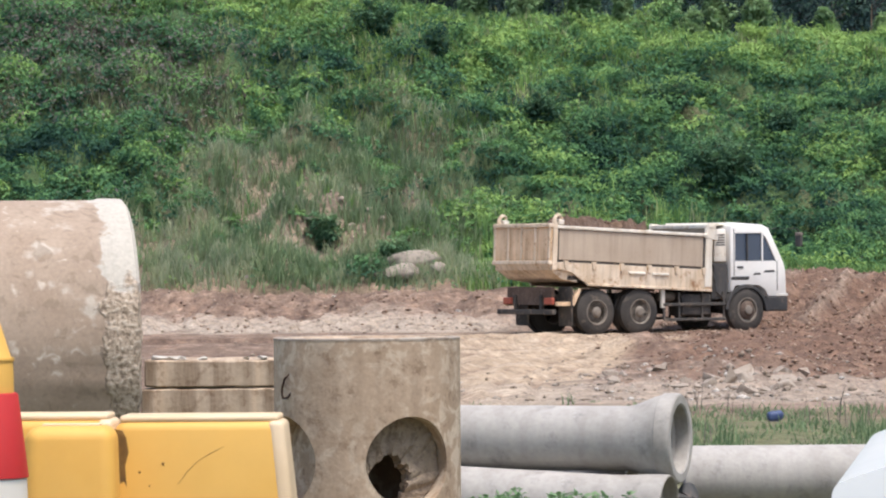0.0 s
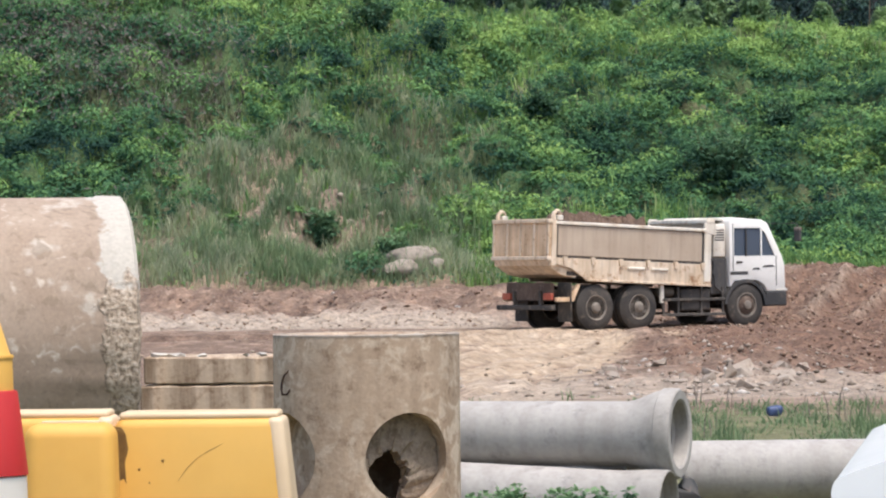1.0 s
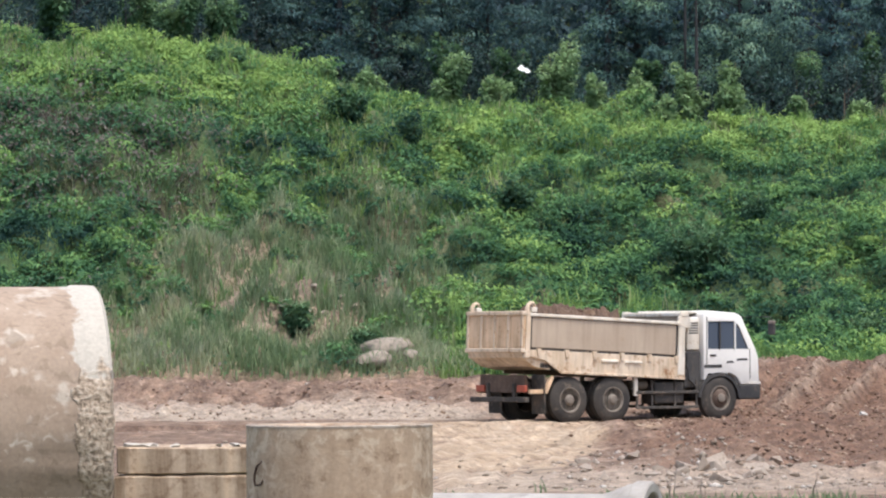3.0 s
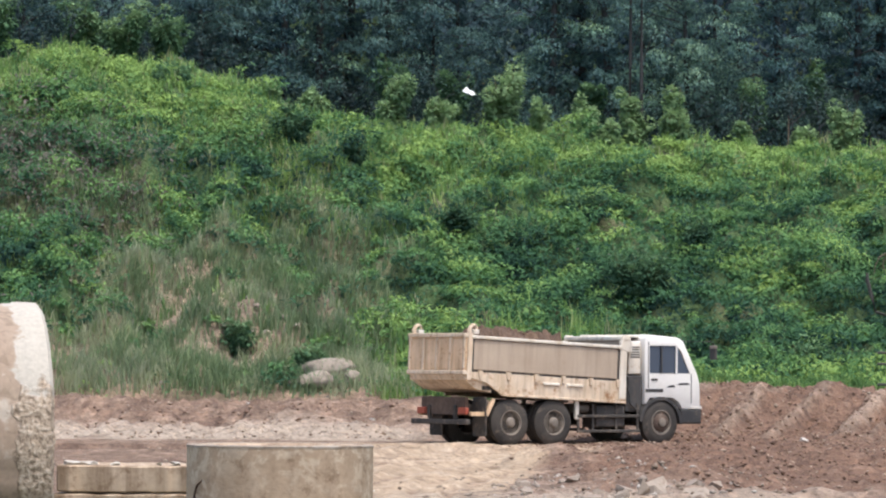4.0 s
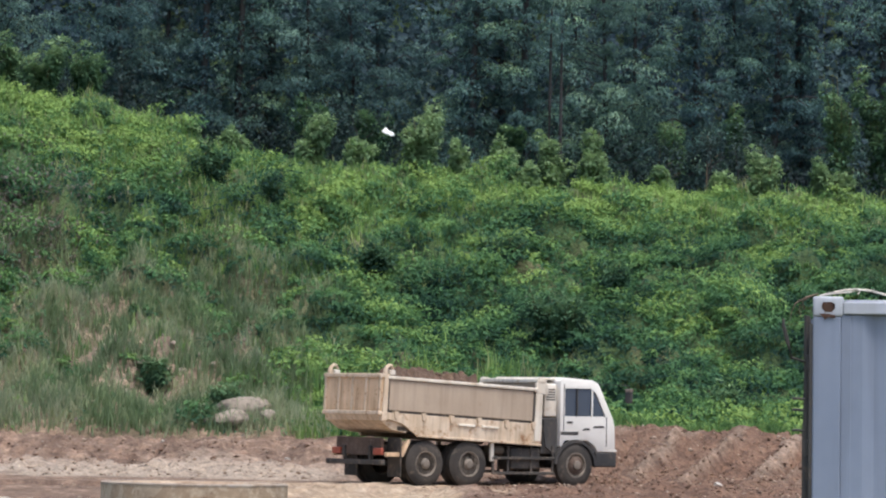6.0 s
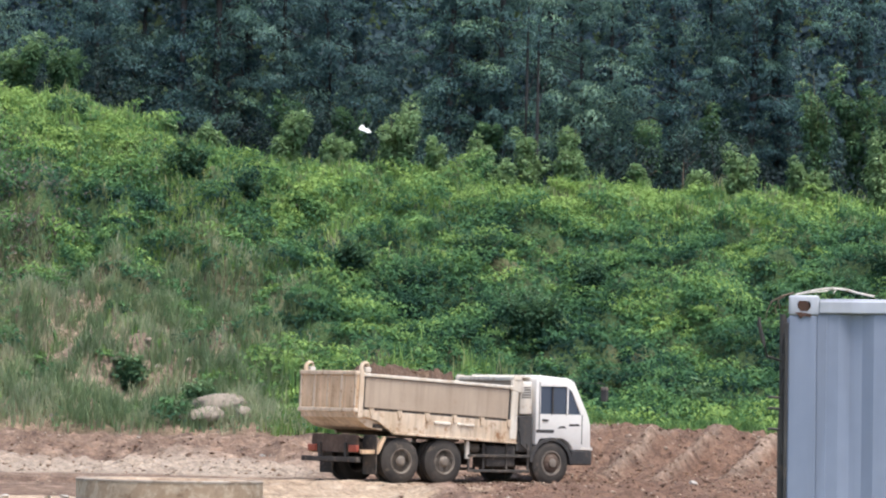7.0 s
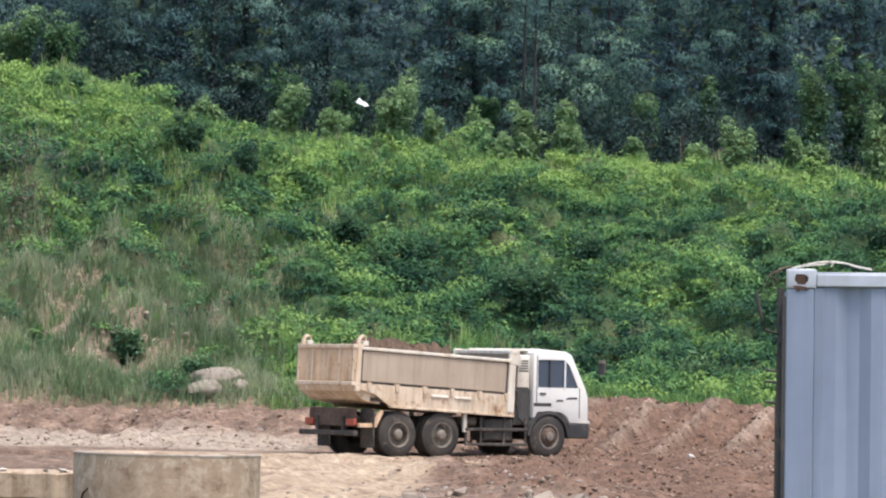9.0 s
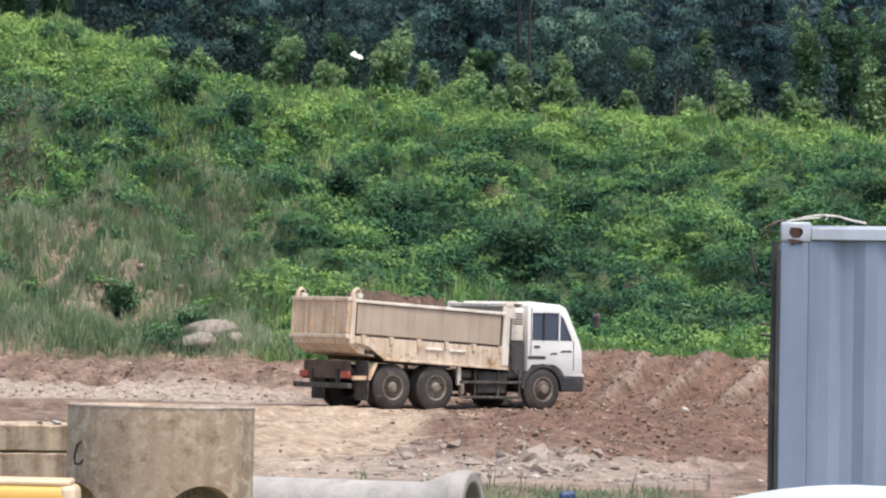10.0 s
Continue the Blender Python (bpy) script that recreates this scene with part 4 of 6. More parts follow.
lumps_of("track_pebbles", x, y, heavy(0.01, 0.06, k), STONE, "small stones and crumbs on the haul track", "stones")
k = 400
x, y = rs.uniform(-13, -4.5, k), rs.uniform(132, 140, k)
lumps_of("slope_stones", x, y, heavy(0.035, 0.17, k), RUBBLE, "pale stones on the bare part of the slope", "stones")


def boulder_mesh(seed, sx, sy, sz):
    bm = bmesh.new()
    bmesh.ops.create_icosphere(bm, subdivisions=3, radius=1.0)
    for v in bm.verts:
        k = 1 + 0.28 * noise.noise(v.co * 1.3 + Vector((seed, 0, 0))) + 0.09 * noise.noise(v.co * 4 + Vector((0, seed, 0)))
        v.co = Vector((v.co.x * sx * k, v.co.y * sy * k, v.co.z * sz * k))
    return bm


def chunk_mesh(seed, sx, sy, sz):
    q = random.Random(seed)
    bm = bmesh.new()
    for _ in range(16):
        bm.verts.new((q.uniform(-sx, sx), q.uniform(-sy, sy), q.uniform(-sz, sz)))
    bmesh.ops.convex_hull(bm, input=bm.verts)
    bmesh.ops.delete(bm, geom=[v for v in bm.verts if not v.link_faces], context="VERTS")
    return bm


def chunk(m, seed, s, material, name, label, category, group):
    ob = part(name, chunk_mesh(seed, *s), material)
    ob.matrix_basis = m
    return tagged(ob, label, category, group)


q = random.Random(8)
for k in range(30):
    cx_, cy_ = q.gauss(2.3, 0.9), q.uniform(67, 77)
    s = q.uniform(0.07, 0.17)
    chunk(pose(cx_, cy_, hz(cx_, cy_) + s * 0.12, q.uniform(-25, 25), q.uniform(-25, 25), q.uniform(0, 360)), k, (s * 1.4, s, s * 0.8), RUBBLE, "concrete_chunk", "pale broken chunk of concrete lying on the soil", "rubble", "broken concrete chunks")
for cx_, cy_, a, b_, tilt in [(2.45, 70.5, 0.17, 0.24, 62), (2.75, 71.5, 0.26, 0.22, 25), (2.1, 70, 0.16, 0.16, 10), (3.3, 72.5, 0.2, 0.13, 12)]:
    chunk(pose(cx_, cy_, hz(cx_, cy_) + b_ * 0.3, 12, tilt * 0.2, tilt), int(cx_ * 100), (a, a * 0.7, b_), RUBBLE, "concrete_chunk", "large angular slab of broken concrete lying on rubble", "rubble", "broken concrete chunks")
for k, (cx_, cy_, cz_, s) in enumerate([(-4.95, 131.8, 0.16, (0.56, 0.42, 0.26)), (-4.55, 132.5, 0.22, (0.78, 0.5, 0.3)), (-5.55, 131.7, 0.1, (0.22, 0.2, 0.16)), (-3.85, 132.0, 0.12, (0.3, 0.28, 0.22))]):
    ob = part("boulder", boulder_mesh(11 + 7 * k, *s), ROCK, None, "", 60)
    ob.matrix_basis = pose(cx_, cy_, hz(cx_, cy_) + cz_, 0, -4 + 3 * k, 10)
    tagged(ob, "dusty pinkish grey boulder at the foot of the slope", "boulder", "boulders at the foot")
for cx_, cy_, s in [(-3.0, 121, 0.1), (5.0, 122.5, 0.13), (3.4, 118, 0.1), (8.2, 116.5, 0.1), (-6.5, 124, 0.1)]:
    chunk(pose(cx_, cy_, hz(cx_, cy_) + s * 0.4, 10, 5, 30), int(cx_ * 77) + 900, (s, s, s), CHIP, "stone", "single pale stone on the spoil bank", "stone", "loose stones")

# white sheet between the shrubs, blue bag in the grass
bm = bmesh.new()
bmesh.ops.create_grid(bm, x_segments=14, y_segments=8, size=1.0)
for v in bm.verts:
    u_, v_ = v.co.x, v.co.y
    v.co = Vector((0.20 * u_ + 0.05 * v_, 0.10 * v_ + 0.05 * noise.noise(Vector((u_ * 3, v_ * 2, 5))), 0.065 * v_ * (1 - 0.35 * u_) - 0.05 * u_ + 0.05 * noise.noise(Vector((u_ * 2.4, v_ * 2.4, 2)))))
ret = bmesh.ops.solidify(bm, geom=list(bm.faces), thickness=0.012)
ob = part("sheet", bm, SACK, None, "", 60)
ob.matrix_basis = pose(-0.60, 156.2, hz(-0.60, 156.2) + 1.5, 0, 14, 5)
tagged(ob, "small white sheet caught high in the shrubs", "sheet")
bm = cube(-0.1, 0.1, -0.08, 0.08, 0, 0.13, 0.05, 3)
worn(bm, 0.02, 9)
ob = part("plastic_bag", bm, BLUE_BAG, None, "", 60)
ob.matrix_basis = pose(2.55, 57, hz(2.55, 57) + 0.0, 0, 0, 20)
tagged(ob, "crumpled dark blue plastic bag in the grass", "bag")

# ======== concrete pipes ========
def ring_pipe(name, m, length, r_out, r_in, material, label, bell=0.0, bell_len=0.22, group="", seg=72, category="pipe"):
    """A hollow pipe along its own x axis, from 0 to length; bell: how far its socket end (at x = length) stands out."""
    e = thing(name, m, label, category, group)
    prof = [(r_out, 0.0)]
    if bell:
        prof += [(r_out, length - bell_len * 1.9), (r_out + bell * 0.25, length - bell_len * 1.5), (r_out + bell * 0.8, length - bell_len * 0.9), (r_out + bell, length - bell_len * 0.5), (r_out + bell, length - 0.012), (r_out + bell - 0.012, length)]
        prof += [(r_out + 0.018, length), (r_out + 0.006, length - 0.012), (r_out + 0.006, length - bell_len * 0.55), (r_in, length - bell_len * 0.6)]
    else:
        prof += [(r_out, length - 0.02), (r_out - 0.02, length), (r_in + 0.015, length), (r_in, length - 0.015)]
    prof += [(r_in, 0.012), (r_in + 0.012, 0.0)]
    bm = lathe(prof, seg, True, Matrix.Rotation(radians(90), 4, "Y"))
    part("barrel", bm, material, e, "", 35)
    if bell > 0.03:
        part("socket_ring", lathe([(r_out + bell - 0.004, length - bell_len * 0.62), (r_out + bell + 0.007, length - bell_len * 0.58), (r_out + bell + 0.007, length - 0.02), (r_out + bell - 0.002, length - 0.006), (r_out + bell - 0.02, length - 0.03)], seg, True, Matrix.Rotation(radians(90), 4, "Y")), material, e, "raised ring round the socket", 35)
    return e


# wide pipe: old concrete with a patched, broken end
m, nt, b = mat("wide_pipe_concrete")
tc = nt.nodes.new("ShaderNodeTexCoord")
sep = nt.nodes.new("ShaderNodeSeparateXYZ")
nt.links.new(tc.outputs["Object"], sep.inputs[0])
n1, n2, n3 = noise_tex(nt, 2.0, 6), noise_tex(nt, 28, 6), noise_tex(nt, 4.2, 9)
base = ramp(nt, n1.outputs[0], [(0.3, (0.295, 0.215, 0.155)), (0.7, (0.375, 0.292, 0.222))])
splash = ramp(nt, n3.outputs[0], [(0.57, (0, 0, 0)), (0.65, (1, 1, 1))])
base = mix(nt, splash, base, (0.46, 0.39, 0.32))
n4 = noise_tex(nt, 7.5, 8)
n4.inputs["Distortion"].default_value = 0.5
pits = ramp(nt, n4.outputs[0], [(0.62, (0, 0, 0)), (0.71, (1, 1, 1))])
base = mix(nt, pits, base, (0.52, 0.44, 0.36))
base = mix(nt, ramp(nt, n4.outputs[0], [(0.36, (0.5, 0.5, 0.5)), (0.43, (0, 0, 0))]), base, (0.20, 0.15, 0.105))
def math_node(nt, op, a, c):
    k = nt.nodes.new("ShaderNodeMath")
    k.operation = op
    for s, v in zip(k.inputs, (a, c)):
        if isinstance(v, (int, float)):
            s.default_value = v
        else:
            nt.links.new(v, s)
    return k.outputs[0]
wob = math_node(nt, "MULTIPLY", math_node(nt, "SUBTRACT", n3.outputs[0], 0.5), 0.46)
along = math_node(nt, "ADD", sep.outputs[0], wob)
patch = ramp(nt, along, [(0.0, (0, 0, 0)), (1.0, (0, 0, 0))])
band = nt.nodes.new("ShaderNodeMapRange")
nt.links.new(along, band.inputs[0])
band.inputs[1].default_value, band.inputs[2].default_value = 2.22, 2.245
low = nt.nodes.new("ShaderNodeMapRange")
nt.links.new(math_node(nt, "ADD", sep.outputs[2], math_node(nt, "MULTIPLY", wob, 1.6)), low.inputs[0])
low.inputs[1].default_value, low.inputs[2].default_value = 0.50, 0.44
smooth_new = mix(nt, n1.outputs[0], (0.42, 0.38, 0.32), (0.50, 0.46, 0.40))
rough_old = ramp(nt, n2.outputs[0], [(0.34, (0.185, 0.135, 0.095)), (0.48, (0.36, 0.28, 0.205)), (0.66, (0.48, 0.395, 0.31))])
col = mix(nt, band.outputs[0], base, mix(nt, low.outputs[0], smooth_new, rough_old))
col = mix(nt, 0.8, col, ramp(nt, n2.outputs[0], [(0.25, (0.8, 0.8, 0.8)), (0.75, (1.1, 1.1, 1.1))]), "MULTIPLY")
nt.links.new(col, b.inputs["Base Color"])
b.inputs["Roughness"].default_value = 0.92
rel = math_node(nt, "ADD", math_node(nt, "MULTIPLY", n2.outputs[0], 0.2), math_node(nt, "MULTIPLY", math_node(nt, "MULTIPLY", band.outputs[0], low.outputs[0]), math_node(nt, "MULTIPLY", n2.outputs[0], 2.5)))
bump(nt, b, rel, 0.7, 0.014)
WIDE = m

wx, wy, wz, wr = -3.449, 34.8, 1.275, 1.122
ux, uy = math.cos(radians(12.8)), math.sin(radians(12.8))
wide = thing("concrete_pipe", pose(wx - 2.5 * ux, wy - 2.5 * uy, wz, 0, 0, 12.8), "huge weathered concrete pipe with a chipped patched end", "pipe")
bm = lathe([(wr, 0.0), (wr, 0.6), (wr, 1.2), (wr, 1.8), (wr, 2.27), (wr + 0.012, 2.30), (wr + 0.012, 2.38), (wr + 0.008, 2.47), (wr - 0.03, 2.5), (wr - 0.14, 2.5), (wr - 0.16, 2.48), (wr - 0.16, 0.0)], 128, True, Matrix.Rotation(radians(90), 4, "Y"))
for v in bm.verts:
    if v.co.x > 2.25 and v.co.z < 0.47 and v.co.y < 0.6:
        v.co += noise.noise_vector(v.co * 9) * 0.022 + noise.noise_vector(v.co * 31) * 0.012
part("barrel", bm, WIDE, wide, "", 35)

# stacked slabs behind
slab_group = "stacked concrete slabs"
for k in range(6):
    top = 1.128 - 0.228 * k
    z0 = max(top - 0.213, -0.16)
    off = [0.0, -0.03, 0.02, 0.05, -0.02, 0.03][k]
    bm = cube(-0.85, 0.85, -0.5, 0.5, z0 - top, 0.0, 0.012, 1)
    bmesh.ops.subdivide_edges(bm, edges=[e for e in bm.edges if e.calc_length() > 0.5], cuts=14, use_grid_fill=True)
    worn(bm, 0.012, 7, k * 3.1)
    ob = part("concrete_slab", bm, DARK_CONCRETE, None, "", 30)
    ob.matrix_basis = pose(-2.56 + off, 36.5 + off + 0.03 * (k % 2), top, 0, 0, 0)
    tagged(ob, "thick weathered concrete slab lying in a stack", "slab", slab_group)
for k, (cx_, s) in enumerate([(-3.25, 0.05), (-3.15, 0.035), (-2.95, 0.028), (-2.6, 0.03), (-2.46, 0.035)]):
    chunk(pose(cx_, 36.08, 1.138 + s * 0.1, 0, 0, 30 * k), 700 + k, (s * 2.4, s, s * 0.6), CHIP, "concrete_crumb", "pale crumb of broken concrete on the slab", "rubble", "crumbs on the slab")

# ======== manhole chamber ========
MX, MY, MT, MB, MR = -1.317, 29.1, 1.427, -0.15, 0.6
ch = thing("manhole_ring", pose(MX, MY, MB), "weathered round concrete manhole chamber with pipe openings", "manhole")
H_ = MT - MB
shell = lathe([(MR, 0.0), (MR, H_ - 0.012), (MR - 0.012, H_), (MR - 0.178, H_), (MR - 0.19, H_ - 0.012), (MR - 0.19, 0.0)], 96, True)
bm = lathe([(MR + 0.002, H_ - 0.014), (MR + 0.002, H_ - 0.003), (MR - 0.012, H_ + 0.004), (MR - 0.06, H_ + 0.003), (MR - 0.06, H_ - 0.014)], 120, True)
for v in bm.verts:
    if v.co.z < H_ - 0.012:
        v.co.z += 0.007 * noise.noise(v.co * 14)
part("rim", bm, RUBBLE, ch, "pale worn upper rim")
cut = []
for ang in (30.5, -60.0):
    a = radians(ang)
    c = bmesh.new()
    bmesh.ops.create_cone(c, cap_ends=True, segments=48, radius1=0.292, radius2=0.292, depth=0.5)
    d = Vector((math.sin(a), -math.cos(a), 0))
    bmesh.ops.transform(c, matrix=Matrix.Translation(d * 0.55 + Vector((0, 0, 0.79))) @ d.to_track_quat("Z", "Y").to_matrix().to_4x4(), verts=c.verts)
    cut.append(c)
BROKEN = surface("broken_concrete", (0.25, 0.19, 0.135), (0.36, 0.285, 0.21), (0.19, 0.14, 0.10), 6, 40, 0.95, bumps=0.8, dist=0.02)
MAN = surface("manhole_concrete", (0.350, 0.252, 0.170), (0.455, 0.342, 0.245), (0.255, 0.176, 0.116), 2.6, 38, 0.92, bumps=0.3, stain=0.53, grain=0.6, streak=0.3, fleck=(0.56, 0.455, 0.345))
part("wall", carved(shell, cut), MAN, ch, "", 30)
# Unseen disc added below the rim to keep light out of the chamber.
part("shade_cover", lathe([(0.0, H_ - 0.16), (MR - 0.195, H_ - 0.16), (MR - 0.195, H_ - 0.03), (0.0, H_ - 0.03)], 64), MAN, ch, "unseen cover added inside the rim to darken the chamber", 30)
a = radians(30.5)
d = Vector((math.sin(a), -math.cos(a), 0))
frame_m = Matrix.Translation(d * 0.40 + Vector((0, 0, 0.785))) @ d.to_track_quat("Z", "Y").to_matrix().to_4x4()
a2 = radians(-60.0)
d2 = Vector((math.sin(a2), -math.cos(a2), 0))
bm = lathe([(0.0, 0.05), (0.22, 0.048), (0.30, 0.03), (0.31, -0.02), (0.0, -0.03)], 48)
bmesh.ops.transform(bm, matrix=Matrix.Translation(d2 * 0.385 + Vector((0, 0, 0.79))) @ d2.to_track_quat("Z", "Y").to_matrix().to_4x4(), verts=bm.verts)
part("knockout_panel", worn(bm, 0.006, 9), MAN, ch, "recessed round panel left shut", 40)
# what is left of the knocked-out wall: a ragged collar
bm = bmesh.new()
n = 64
rings = []
for depth_, k_out in ((0.06, 0), (-0.05, 0), (0.03, 1), (-0.05, 1)):
    ring = []
    for k in range(n):
        t = 2 * math.pi * k / n
        if k_out:
            r = 0.285
            cxy = (0, 0)
        else:
            r = 0.155 + 0.045 * noise.noise(Vector((math.cos(t) * 2, math.sin(t) * 2, depth_ * 3))) + 0.02 * noise.noise(Vector((math.cos(t) * 7, math.sin(t) * 7, 1)))
            cxy = (-0.085, -0.115)
        ring.append(bm.verts.new((cxy[0] + r * (1 if k_out else 0.85) * math.cos(t), max(-0.27, cxy[1] + r * (1 if k_out else 1.25) * math.sin(t)) if not k_out else r * math.sin(t), depth_ + (0 if k_out else 0.02 * noise.noise(Vector((math.cos(t) * 5, math.sin(t) * 5, 4)))))))
    rings.append(ring)
for p_, q_ in ((rings[0], rings[2]), (rings[2], rings[3]), (rings[3], rings[1]), (rings[1], rings[0])):
    for k in range(n):
        bm.faces.new((p_[k], p_[(k + 1) % n], q_[(k + 1) % n], q_[k]))
bmesh.ops.recalc_face_normals(bm, faces=bm.faces)
bmesh.ops.subdivide_edges(bm, edges=list(bm.edges), cuts=2, use_grid_fill=True)
worn(bm, 0.034, 11)
worn(bm, 0.014, 34)
bmesh.ops.transform(bm, matrix=frame_m, verts=bm.verts)
part("broken_collar", bm, BROKEN, ch, "ragged broken concrete inside the opening", 30)
# bent steel lifting loop
def on_wall(ang, z, off=0.0):
    a = radians(ang)
    return (math.sin(a) * (MR + off), -math.cos(a) * (MR + off), z - MB)
part("lifting_loop", tube([on_wall(-53, 1.21, -0.01), on_wall(-54, 1.17, 0.03), on_wall(-56.5, 1.12, 0.03), on_wall(-57, 1.08, 0.03), on_wall(-55, 1.05, 0.035), on_wall(-52.5, 1.05, 0.02), on_wall(-52, 1.09, -0.01)], 0.008, 6), RUST, ch, "rusty bent steel loop", 60)

# ======== grey pipes ========
ang = -17.5
px, py, pz = 0.793, 33.0, 0.60
L = 2.6
ax, ay = math.cos(radians(ang)), math.sin(radians(ang))
ring_pipe("concrete_pipe", pose(px - L * ax, py - L * ay, pz + 0.0, 0, 0.0, ang), L, 0.238, 0.19, GREY_CONCRETE, "smooth grey concrete socket pipe on top of others", 0.088, 0.2, "grey concrete pipes")
ring_pipe("concrete_pipe", pose(0.70 - L * ax, 32.72 - L * ay, 0.208, 0, 2.6, ang), L, 0.238, 0.19, GREY_CONCRETE, "pale grey concrete pipe at the bottom of the stack", 0.022, 0.2, "grey concrete pipes")
ring_pipe("concrete_pipe", pose(0.45 - L * ax, 33.5 - L * ay, 0.16, 0, 0.6, ang), L, 0.238, 0.19, GREY_CONCRETE, "grey concrete pipe at the back of the stack", 0.06, 0.2, "grey concrete pipes")
ring_pipe("concrete_pipe", pose(0.85, 34.6, 0.235, 0, 0.0, 2), 2.4, 0.245, 0.19, GREY_CONCRETE, "pale concrete pipe lying alone in the grass", 0.0, 0.2, "grey concrete pipes")

# Black lumps added as a stand-in for the shaded gap beside the bell.
for k, (cx_, cy_, z_, sz) in enumerate([(0.80, 33.05, -0.05, 0.14), (0.87, 33.1, 0.05, 0.13), (0.76, 33.1, 0.10, 0.12), (0.85, 33.2, 0.16, 0.10)]):
    chunk(pose(cx_, cy_, z_, 20 * k, 15 * k, 50 * k), 820 + k, (sz, sz, sz), DARK_STEEL, "gap_dark_lump", "black lump filling the dark gap beside the pipes", "rubble", "dark rubble by the pipes")

# weeds with broad leaves by the pipes
for k, (sx, sy, h) in enumerate([(-0.62, 31.3, 0.36), (-0.42, 31.2, 0.44), (-0.12, 31.4, 0.36), (0.02, 31.2, 0.42), (0.16, 31.5, 0.36), (-0.5, 31.7, 0.36), (1.3, 31.5, 0.2)]):
    shrub(pose(sx, sy, hz(sx, sy), 0, 0, 60 * k), h, 0.15, 400 + k, 0.5, "small leafy weed in front of the pipes", "weeds by the pipes", leaf=0.05)

# ======== yellow barriers ========
def barrier(m, x0, x1, depth_, h, label, taper=0.05, rnd=0.065, trim=True):
    e = thing("traffic_barrier", m, label, "barrier", "yellow plastic barriers")
    bm = cube(x0, x1, -depth_ / 2, depth_ / 2, 0, h - (0.03 if trim else 0.0), rnd, 5)
    for v in bm.verts:
        f = 1 - v.co.z / h
        cxm = (x0 + x1) / 2
        v.co.x += (1 if v.co.x > cxm else -1) * taper * f * 2.0
        v.co.y += (1 if v.co.y > 0 else -1) * 0.06 * f
    part("body", bm, YELLOW, e, "", 40)
    bm = cube(x0 + 0.02, x1 - 0.02, -depth_ / 2 + 0.02, depth_ / 2 - 0.02, h - 0.045, h, 0.02, 3)
    if not trim:
        part("mould_seam", cube(x0 + 0.08, x1 - 0.08, -depth_ / 2 - 0.064, -depth_ / 2 - 0.03, 0.10, 0.13, 0.008, 2), YELLOW_PALE, e)
        part("top_ridge", cube(x0 + 0.09, x1 - 0.09, -0.05, 0.05, h - 0.006, h + 0.012, 0.006, 2), YELLOW_PALE, e, "bleached top ridge", 40)
        return e
    cheek = cube(x1 - 0.09, x1 + 0.006, -depth_ / 2 - 0.006, depth_ / 2, 0.02, h - 0.035, 0.035, 4)
    for v in cheek.verts:
        f = 1 - v.co.z / h
        v.co.x += taper * f * 2.0
        v.co.y += (1 if v.co.y > 0 else -1) * 0.06 * f
    part("end_cheek", cheek, BLEACHED, e, "bleached rounded end", 40)
    part("top_ridge", bm, YELLOW_PALE, e, "sun-bleached pale yellow top", 40)
    for sx in (x0 + 0.02,):
        bm = cube(sx - 0.008, sx + 0.008, -depth_ / 2 - 0.012, -depth_ / 2 + 0.03, 0.12, h - 0.12, 0.006, 2)
        part("end_rib", bm, YELLOW_PALE, e, "", 40)
    return e


A = barrier(pose(0, 26.95, 0.04), -2.70, -1.715, 0.5, 0.975, "yellow water-filled plastic barrier with scratched dirty face")
part("scratch", tube([(sx_, -0.2505 - 0.06 * (1 - sz_ / 0.975), sz_) for sx_, sz_ in ((-2.33, 0.57), (-2.28, 0.64), (-2.22, 0.70), (-2.15, 0.745), (-2.06, 0.79))], [0.001, 0.0026, 0.002, 0.003, 0.001], 5), SCUFF, A, "thin dark scratch")
part("dirt_streak", worn(prism([(-2.73, 0.2), (-2.665, 0.25), (-2.655, 0.45), (-2.635, 0.56), (-2.645, 0.68), (-2.625, 0.76), (-2.635, 0.85), (-2.66, 0.89), (-2.73, 0.90)], -0.275, -0.25), 0.008, 9), STAIN, A, "dark rusty dirt in the gap")
for k, (sx, sz) in enumerate([(-2.42, 0.69), (-2.56, 0.64), (-2.50, 0.56)]):
    bm = lathe([(0.010 - 0.002 * k, 0), (0.008 - 0.002 * k, 0.006)], 10)
    bmesh.ops.transform(bm, matrix=Matrix.Translation((sx, -0.248 - 0.06 * (1 - sz / 0.975), sz)) @ Matrix.Rotation(radians(90), 4, "X"), verts=bm.verts)
    part("dirt_spot", bm, STAIN, A)
barrier(pose(0, 27.02, 0.04), -3.9, -2.735, 0.46, 0.985, "yellow water-filled plastic barrier behind another one")
barrier(pose(0, 26.55, 0.04), -3.205, -2.685, 0.4, 0.925, "short yellow plastic barrier standing in front", 0.012, 0.085, False)

# ======== striped warning drum ========
dr = thing("warning_drum", pose(-3.365, 25.4, 0.04), "yellow red and white plastic traffic warning drum", "traffic drum")
part("foot", lathe([(0.36, 0), (0.36, 0.06), (0.32, 0.09), (0.30, 0.12)], 40), DARK_STEEL, dr, "black rubber foot", 40)
part("lower_band", lathe([(0.305, 0.12), (0.30, 0.34), (0.295, 0.345)], 40), RED, dr, "red plastic band", 40)
part("white_band", lathe([(0.30, 0.35), (0.292, 0.668), (0.285, 0.675)], 40), WHITE_PLASTIC, dr, "dusty white band", 40)
part("red_band", lathe([(0.302, 0.68), (0.30, 0.70), (0.245, 1.145), (0.235, 1.155)], 40), RED, dr, "glossy red plastic band", 40)
